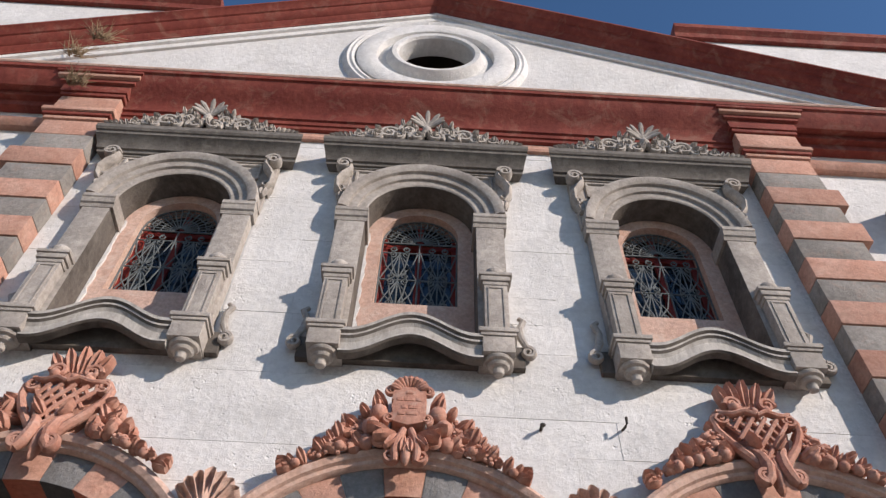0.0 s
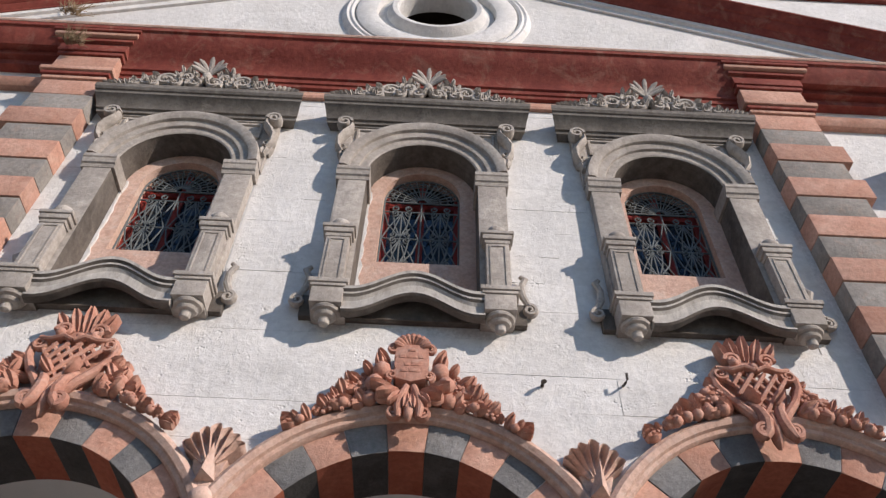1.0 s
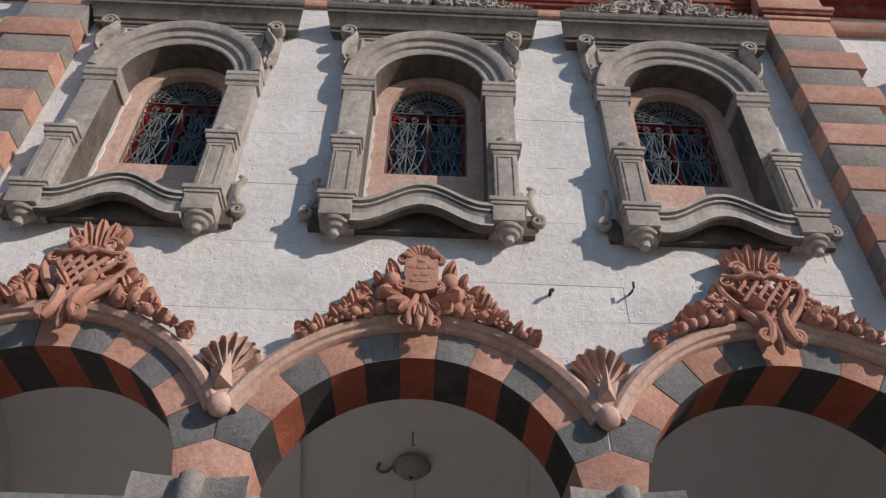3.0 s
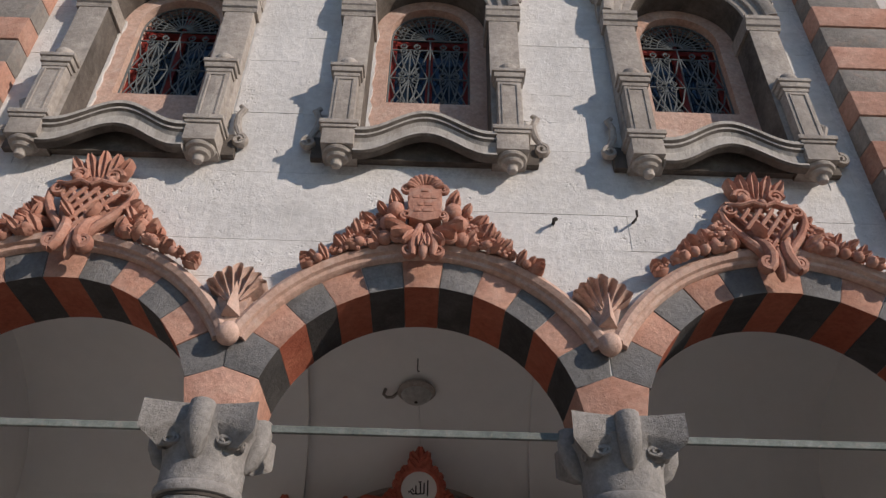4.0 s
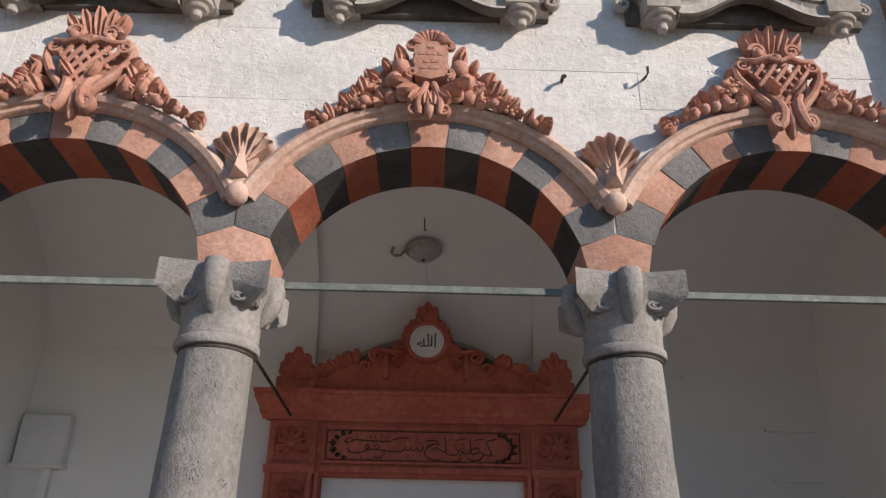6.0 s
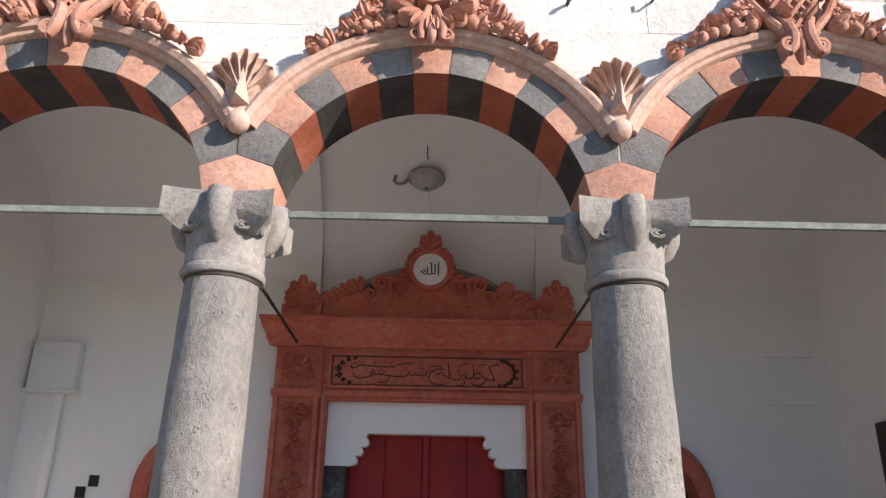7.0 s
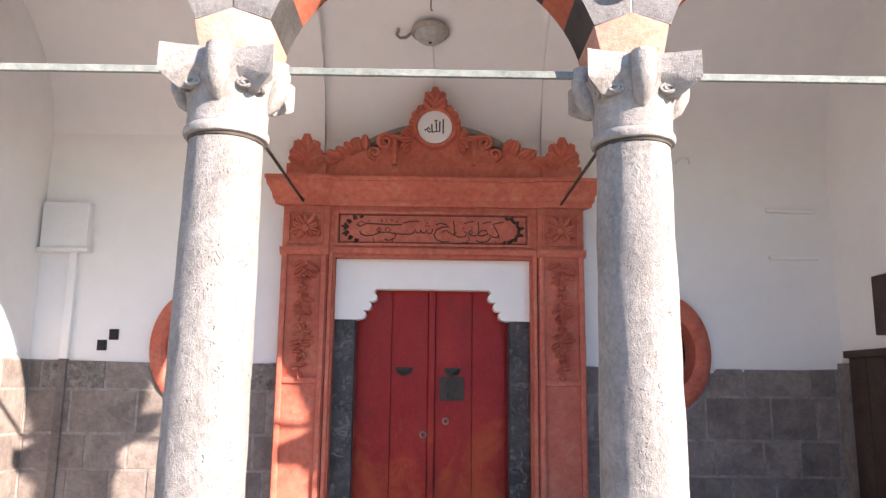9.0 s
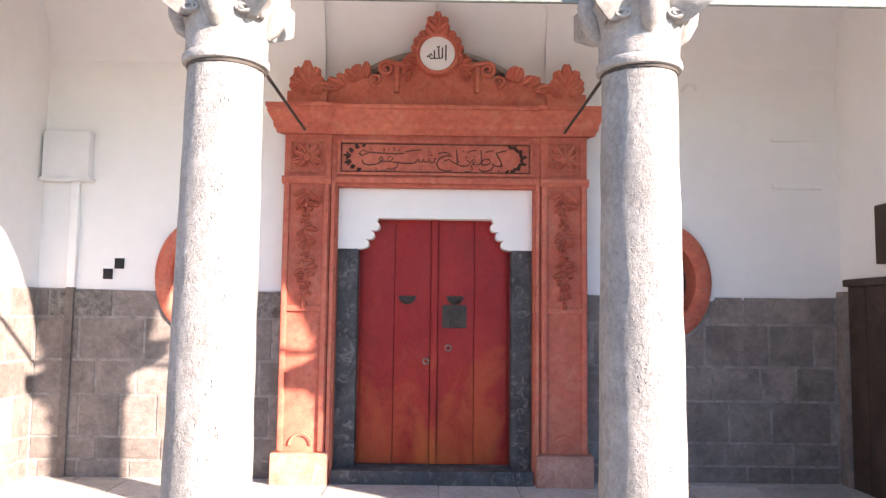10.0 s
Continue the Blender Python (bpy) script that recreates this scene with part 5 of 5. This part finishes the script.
    bar(arc_pts(0, 6.205, 0.045, 0, 180, 10), 0.007)
    for cx in (-0.15, 0.15):
        for z0, z1 in ((5.44, 5.76), (5.76, 6.08)):
            zm = (z0 + z1) / 2
            for dx in (-0.14, -0.07, 0.0, 0.07, 0.14):
                bar([(cx, z0 + 0.02), (cx + dx * 0.7, zm), (cx + dx, z1)], 0.006)
                bar([(cx, z1 - 0.01), (cx + dx * 0.55, zm), (cx + dx, z0)], 0.0055)
        for z in (5.76, 6.08, 5.46):
            for q in (-1, 1):
                spiral(bm, cx + q * 0.055, z + 0.03, yg - 0.01, 0.032, 0.006, 90, q * 1.4, 0.007, 14, 1.0)
                spiral(bm, cx + q * 0.055, z - 0.03, yg - 0.01, 0.032, 0.006, -90, -q * 1.4, 0.007, 14, 1.0)
    bar([(0, 5.43), (0, 6.20)])
    pieces("grille_bar", bm, GRILLE, w, "weathered wrought iron scrollwork grille")
    return w


centre_window = aedicule()
centre_window.matrix_basis = pose(WIN_X, 0, 0) @ Matrix.Diagonal((1, 0.9, 1, 1))
for s in (-1, 1):
    copy_thing(centre_window, pose(WIN_X + s * WIN_STEP, 0, 0))

# ---- carved overdoors on the arches ----


def on_hood(cx, x):
    return SPRING + math.sqrt(max(0.05, (1.12 + (0.04 if cx > 1.5 else 0.0)) ** 2 - (x - cx) ** 2))


def rosette(bm, x, y, z, r, turn):
    for q in range(6):
        an = radians(q * 60 + turn)
        blob(bm, (x + r * 0.62 * math.cos(an), y - 0.006, z + r * 0.62 * math.sin(an)), (r * 0.45, r * 0.4, r * 0.45), q, 0.1, 1)
    blob(bm, (x, y - 0.022, z), (r * 0.32, r * 0.32, r * 0.32), 1, 0.1, 1)


def grapes(bm, x, y, z, r, s):
    for row, count in enumerate((3, 2, 2, 1)):
        for q in range(count):
            blob(bm, (x + s * row * r * 0.7 + (q - (count - 1) / 2) * r * 0.9, y - 0.006 * (q % 2), z - row * r * 0.75), (r * 0.52, r * 0.5, r * 0.52), q + row, 0.08, 1)


def garland(thing, cx, reach0, reach1, seed):
    """Big fruit, flowers and leaves lying along the hood on both sides, smaller towards the ends."""
    for s in (-1, 1):
        rnd = random.Random(seed)
        steps = 9
        for k in range(steps):
            t = k / (steps - 1)
            d = reach0 + (reach1 - reach0) * t
            z = on_hood(cx, cx + d)
            tall = 0.19 * (1 - t) ** 0.9 + 0.02
            size = 1.0 - 0.38 * t
            for layer in range(3 if t < 0.45 else (2 if t < 0.8 else 1)):
                x = cx + s * (d + rnd.uniform(-0.022, 0.022))
                zz = z + 0.012 + tall * layer / 2.3 + rnd.uniform(-0.012, 0.012)
                yy = -0.07 - 0.035 * (layer == 0) - 0.02 * (layer == 1) + rnd.uniform(-0.012, 0.012)
                what = rnd.random()
                bm = B()
                if what < 0.30:
                    r = rnd.uniform(0.036, 0.050) * size
                    blob(bm, (x, yy, zz), (r, r * 1.05, r * rnd.uniform(0.85, 1.15)), k + layer * 7, 0.16, 2)
                    blob(bm, (x + s * r * 0.5, yy - r * 0.75, zz + r * 0.15), (r * 0.2, r * 0.3, r * 0.2), k, 0.1, 1)
                    part("fruit", bm, ROSE, thing)
                elif what < 0.46:
                    rosette(bm, x, yy, zz, rnd.uniform(0.036, 0.044) * size, rnd.uniform(0, 60))
                    part("flower", bm, ROSE, thing)
                elif what < 0.58:
                    grapes(bm, x, yy, zz + 0.02, 0.036 * size, s)
                    pieces("grape", bm, ROSE, thing)
                else:
                    an = 90 - s * rnd.uniform(15, 110)
                    leaf(bm, (x - s * 0.02, yy + 0.015, zz - 0.015), an, rnd.uniform(0.085, 0.115) * size, rnd.uniform(0.06, 0.075) * size, 0.035, 0.03, 0.015)
                    part("leaf", bm, ROSE, thing)
                if rnd.random() < 0.7:
                    bm = B()
                    leaf(bm, (x, yy + 0.02, zz), 90 - s * rnd.uniform(-30, 130), rnd.uniform(0.07, 0.10) * size, rnd.uniform(0.05, 0.065) * size, 0.03, 0.02, 0.014)
                    part("leaf", bm, ROSE, thing)
        bm = B()
        for q in (-1, 0, 1):
            leaf(bm, (cx + s * reach1, -0.07, on_hood(cx, cx + reach1) + 0.005), (90 - s * (100 + 20 * q)), 0.10, 0.055, 0.03, 0.02, 0.016)
        part("leaf", bm, ROSE, thing)


def basket(cx):
    th = root("carved_basket", (0, 0, 0), "carved red stone fruit basket with garlands over an arch", "ornament", "arch baskets")
    bm = B()
    prism(bm, [(cx - 0.20, 4.36), (cx + 0.20, 4.36), (cx + 0.16, 4.18), (cx + 0.06, 4.04), (cx - 0.06, 4.04), (cx - 0.16, 4.18)], -0.05, 0.02)
    part("back", bm, ROSE, th)
    bm = B()
    def lens(x, z):
        return 0.05 * (1 - ((x - cx) / 0.26) ** 2) + 0.07
    for k in range(-4, 5):
        for s in (-1, 1):
            pts = []
            for i in range(9):
                z = 4.06 + 0.30 * i / 8
                x = cx + k * 0.07 + s * (z - 4.20) * 0.75
                half = 0.06 + 0.14 * ((z - 4.04) / 0.32)
                if abs(x - cx) < half:
                    pts.append((x, -lens(x, z) - 0.006 * s, z))
            if len(pts) > 1:
                tube(bm, pts, 0.0135, 6)
    pieces("lattice_bar", bm, ROSE, th)
    for s in (-1, 1):
        bm = B()
        tube(bm, [(cx + s * 0.05, -0.10, 4.00), (cx + s * 0.10, -0.11, 4.08), (cx + s * 0.18, -0.10, 4.18), (cx + s * 0.235, -0.085, 4.28), (cx + s * 0.245, -0.08, 4.36), (cx + s * 0.215, -0.085, 4.41)], [0.02, 0.026, 0.026, 0.025, 0.022, 0.018], 8, 1.2)
        spiral(bm, cx + s * 0.20, 4.365, -0.09, 0.048, 0.010, 70 if s > 0 else 110, s * 1.7, 0.015, 24, 2.0)
        part("side_rim", bm, ROSE, th)
        bm = B()
        tube(bm, [(cx + s * 0.10, -0.10, 4.16), (cx + s * 0.055, -0.125, 4.09), (cx + s * 0.045, -0.14, 4.01), (cx + s * 0.06, -0.15, 3.94), (cx + s * 0.085, -0.145, 3.905)], [0.016, 0.03, 0.036, 0.032, 0.024], 9, 1.2)
        spiral(bm, cx + s * 0.085, 3.945, -0.145, 0.044, 0.008, -90, s * 1.7, 0.02, 22, 1.8)
        leaf(bm, (cx + s * 0.04, -0.13, 4.14), 90 - s * 40, 0.10, 0.05, 0.03, 0.02, 0.016)
        pieces("foot_scroll", bm, ROSE, th)
        bm = B()
        tube(bm, [(cx + s * 0.20, -0.10, 4.40), (cx + s * 0.13, -0.12, 4.38), (cx + s * 0.06, -0.13, 4.40), (cx, -0.135, 4.37)], [0.014, 0.018, 0.017, 0.014], 8, 1.6)
        part("top_rim", bm, ROSE, th)
    bm = B()
    blob(bm, (cx, -0.11, 3.97), (0.028, 0.05, 0.12), 3, 0.1)
    part("foot", bm, ROSE, th)
    rnd = random.Random(3)
    for k in range(8):
        bm = B()
        r = rnd.uniform(0.024, 0.034)
        blob(bm, (cx + rnd.uniform(-0.12, 0.12), -0.10 + rnd.uniform(-0.02, 0.02), 4.38 + rnd.uniform(0, 0.07)), (r, r, r * 1.1), k, 0.12, 2)
        part("fruit", bm, ROSE, th)
    for s in (-1, 1):
        bm = B()
        spiral(bm, cx + s * 0.10, 4.47, -0.10, 0.05, 0.012, 0 if s > 0 else 180, s * 1.4, 0.018, 18, 1.3)
        part("scroll", bm, ROSE, th)
    bm = B()
    for an, ln in ((90, 0.17), (74, 0.15), (106, 0.15), (56, 0.13), (124, 0.13)):
        leaf(bm, (cx + 0.35 * math.cos(radians(an)) * 0.5, -0.06, 4.49), an, ln, 0.075, 0.03, 0.03, 0.018)
    box(bm, cx - 0.085, cx + 0.085, -0.07, 0.01, 4.44, 4.53, 0.012)
    pieces("top_leaf", bm, ROSE, th)
    for ob in th.children:
        ob.location.z = -0.05
    garland(th, cx, 0.22, 0.62, int(cx * 10) + 40)
    return th


basket(CENTRES[0] + 0.05)
basket(CENTRES[2] - 0.045)


def cartouche(cx):
    th = root("carved_cartouche", (0, 0, 0), "carved red stone tablet with shell crown and garlands", "ornament")
    bm = B()
    prism(bm, [(cx - 0.085, 4.15), (cx - 0.10, 4.21), (cx - 0.085, 4.25), (cx - 0.10, 4.30), (cx - 0.095, 4.40), (cx + 0.095, 4.40), (cx + 0.10, 4.30), (cx + 0.085, 4.25), (cx + 0.10, 4.21), (cx + 0.085, 4.15), (cx, 4.125)], -0.145, 0.02, 0.012)
    tablet = part("tablet", bm, ROSE, th)
    for s in (-1, 1):
        for z, turn in ((4.37, 1), (4.175, -1)):
            bm = B()
            spiral(bm, cx + s * 0.105, z, -0.125, 0.032, 0.008, 90 * turn, -s * turn * 1.5, 0.013, 18, 1.6)
            part("tablet_scroll", bm, ROSE, tablet)
    for z, ws in ((4.355, ((-0.02, 0.02),)), (4.305, ((-0.07, -0.035), (-0.025, 0.03), (0.04, 0.07))), (4.25, ((-0.04, -0.01), (0.0, 0.045))), (4.205, ((-0.06, -0.02), (-0.01, 0.05)))):
        for a, b in ws:
            bm = B()
            box(bm, cx + a, cx + b, -0.149, -0.14, z - 0.012, z + 0.012, 0.002)
            part("writing_bar", bm, ROSE, tablet)
    bm = B()
    for k in range(9):
        an = 90 + (k - 4) * 19
        d = (math.cos(radians(an)), math.sin(radians(an)))
        tube(bm, [(cx + d[0] * q, -0.09 - 0.06 * math.sin(q * 14), 4.375 + d[1] * q * 0.85) for q in (0.03, 0.06, 0.09, 0.11)], [0.012, 0.018, 0.023, 0.016], 8)
    for s in (-1, 1):
        spiral(bm, cx + s * 0.10, 4.39, -0.11, 0.03, 0.008, 90, -s * 1.3, 0.014, 14)
    pieces("shell_crown_rib", bm, ROSE, th)
    for s in (-1, 1):
        bm = B()
        blob(bm, (cx + s * 0.165, -0.11, 4.22), (0.055, 0.055, 0.06), 5, 0.18)
        blob(bm, (cx + s * 0.20, -0.12, 4.12), (0.052, 0.05, 0.055), 6, 0.18)
        part("fruit", bm, ROSE, th)
        bm = B()
        leaf(bm, (cx + s * 0.17, -0.08, 4.25), 90 - s * 18, 0.085, 0.05, 0.04, 0.03, 0.016)
        leaf(bm, (cx + s * 0.21, -0.08, 4.21), 90 - s * 50, 0.08, 0.05, 0.04, 0.03, 0.016)
        leaf(bm, (cx + s * 0.13, -0.08, 4.30), 90 - s * 40, 0.10, 0.05, 0.03, 0.02, 0.016)
        part("leaf", bm, ROSE, th)
        bm = B()
        tube(bm, [(cx + s * 0.02, -0.12, 4.10), (cx + s * 0.05, -0.15, 4.00), (cx + s * 0.06, -0.165, 3.93), (cx + s * 0.055, -0.16, 3.87)], [0.022, 0.026, 0.024, 0.016], 10, 1.3)
        spiral(bm, cx + s * 0.08, 3.91, -0.14, 0.042, 0.008, 140 if s > 0 else 40, s * 1.6, 0.016, 20, 1.9)
        spiral(bm, cx + s * 0.14, 4.03, -0.12, 0.045, 0.01, 90, -s * 1.4, 0.018, 18, 1.4)
        part("foot_scroll", bm, ROSE, th)
        bm = B()
        for q in range(4):
            leaf(bm, (cx + s * 0.03 * q, -0.13, 4.05 + 0.01 * q), -90 + s * (10 + 28 * q), 0.13, 0.06, 0.04, 0.03, 0.016)
        pieces("acanthus_leaf", bm, ROSE, th)
    bm = B()
    blob(bm, (cx, -0.155, 3.93), (0.03, 0.04, 0.085), 7, 0.08)
    part("foot", bm, ROSE, th)
    garland(th, cx, 0.22, 0.58, 17)
    return th


cartouche(CENTRES[1] + 0.0)

# hooks in the front wall
bm = B()
tube(bm, [(1.34, 0.02, 4.28), (1.345, -0.06, 4.255), (1.35, -0.08, 4.265), (1.352, -0.082, 4.305)], 0.008, 8)
tagged(link("wall_hook_iron", bm, IRON), "bent black iron hook in the white wall", "hook", "iron hooks")
bm = B()
tube(bm, [(0.865, 0.02, 4.25), (0.865, -0.05, 4.245), (0.87, -0.07, 4.23)], 0.013, 8)
tagged(link("wall_peg", bm, IRON), "short black iron peg in the white wall", "peg", "iron hooks")

# dry weeds on the cornice
rnd = random.Random(21)
for cx, cy, cz, size in ((-3.07, -0.29, 7.62, 0.24), (-3.26, -0.26, 8.68, 0.34), (-3.37, -0.26, 8.28, 0.30)):
    bm = B()
    for k in range(70):
        a, b = rnd.uniform(0, 360), rnd.uniform(0.1, 0.9)
        ln = size * rnd.uniform(0.5, 1.1)
        p = [(cx + rnd.uniform(-0.08, 0.08), cy + rnd.uniform(-0.04, 0.04), cz)]
        for q in (0.5, 1.0):
            p.append((p[0][0] + ln * q * b * math.cos(radians(a)), p[0][1] + ln * q * b * 0.6 * math.sin(radians(a)) - 0.02 * q, p[0][2] + ln * q * (1 - 0.4 * b * q) * 0.7))
        tube(bm, p, [0.004, 0.003, 0.0015], 4)
    tagged(link("dry_weed", bm, DRY), "tuft of dry brown weeds on the cornice", "plant", "weeds")

# ---- stones of walls and floor ----
rnd = random.Random(2)
COURSE = 0.262
z = 7.47
row = 0
while z > 3.0:
    z0 = z - COURSE
    x = WALL_L + (0.0 if row % 2 else -0.33)
    while x < WALL_R:
        wdt = rnd.uniform(0.5, 0.78)
        a, b = max(x + 0.0005, -2.72), min(x + wdt - 0.0005, 2.84)
        x += wdt
        spans = [(a, b)]
        for i in (-1, 0, 1):
            c = WIN_X + WIN_STEP * i
            lo, hi = c - 0.64, c + 0.64
            if z0 < 6.86 and z > 4.68:
                spans = [q for p_, q_ in spans for q in ((p_, min(q_, lo)), (max(p_, hi), q_)) if q[1] - q[0] > 0.02]
        for p_, q_ in spans:
            if q_ - p_ < 0.02:
                continue
            n = 10
            bottom = [(p_ + (q_ - p_) * k / n, max(z0 + 0.0005, hood_top(p_ + (q_ - p_) * k / n))) for k in range(n + 1)]
            if min(v for _, v in bottom) > z - 0.02:
                continue
            keep = [(xx, min(v, z - 0.0005)) for xx, v in bottom]
            if all(abs(v - z0 - 0.0005) < 1e-6 for _, v in keep):
                keep = [keep[0], keep[-1]]
            else:
                keep = [kk for i, kk in enumerate(keep) if kk[1] < z - 0.004 or (i and keep[i - 1][1] < z - 0.004) or (i < n and keep[i + 1][1] < z - 0.004)]
            if len(keep) < 2:
                continue
            pts = keep + [(keep[-1][0], z - 0.0005)] * (keep[-1][1] < z - 0.004) + [(keep[0][0], z - 0.0005)] * (keep[0][1] < z - 0.004)
            if len(pts) < 3:
                continue
            bm = B()
            prism(bm, pts, rnd.uniform(-0.002, 0.002), 0.03)
            part("ashlar_block", bm, WHITE, wall_front, "", 0)
    z = z0
    row += 1

# dado stones on the back wall and the west wall
LEVELS = [1.572, 1.33, 0.97, 0.68, 0.33, 0.14, -0.04]
dado = {o.name: o for o in bpy.data.objects if o.name.startswith("dado_")}
for nm, x0, x1 in (("dado_back_west", -3.28, PX - 1.30), ("dado_back_east", PX + 1.30, 3.55)):
    c = MID + (-2.0 if "west" in nm else 2.0)
    for hi, lo in zip(LEVELS, LEVELS[1:]):
        x = x0 - rnd.uniform(0, 0.3)
        while x < x1:
            wdt = rnd.uniform(0.28, 0.62)
            a, b = max(x, x0) + 0.012, min(x + wdt, x1) - 0.012
            x += wdt
            if b - a < 0.06:
                continue
            n = 8
            top = []
            for k in range(n + 1):
                xx = a + (b - a) * k / n
                d = abs(xx - c) / 0.40
                cut = 1.69 - 0.53 * math.sqrt(1 - d * d) if d < 1 else 9
                top.append((xx, min(hi - 0.012, cut)))
            if min(v for _, v in top) < lo + 0.03:
                top = [(xx, v) for xx, v in top if v > lo + 0.035]
                if len(top) < 2:
                    continue
            bm = B()
            prism(bm, [(top[0][0], lo + 0.012), (top[-1][0], lo + 0.012)] + top[::-1], BACK - 0.0235 - rnd.uniform(0, 0.005), BACK - 0.015)
            part("stone", bm, TOOLED if hi > 1.5 and rnd.random() < 0.6 and "west" in nm else DADO, dado[nm], "", 0)
for hi, lo in zip(LEVELS, LEVELS[1:]):
    y = THICK
    while y < BACK - 0.05:
        wdt = rnd.uniform(0.3, 0.6)
        bm = B()
        box(bm, -3.285, -3.2765 + rnd.uniform(0, 0.004), y + 0.012, min(y + wdt, BACK - 0.05) - 0.008, lo + 0.012, hi - 0.012)
        part("stone", bm, DADO, dado["dado_west"], "", 0)
        y += wdt
y = -0.35
while y < BACK:
    d = rnd.uniform(0.45, 0.65)
    x = -3.55 - rnd.uniform(0, 0.4)
    while x < 3.85:
        wdt = rnd.uniform(0.5, 0.95)
        bm = B()
        box(bm, max(x, -3.55) + 0.006, min(x + wdt, 3.85) - 0.006, y + 0.006, min(y + d, BACK) - 0.006, -0.05, rnd.uniform(-0.004, 0.003))
        part("slab", bm, FLOOR, floor, "", 0)
        x += wdt
    y += d
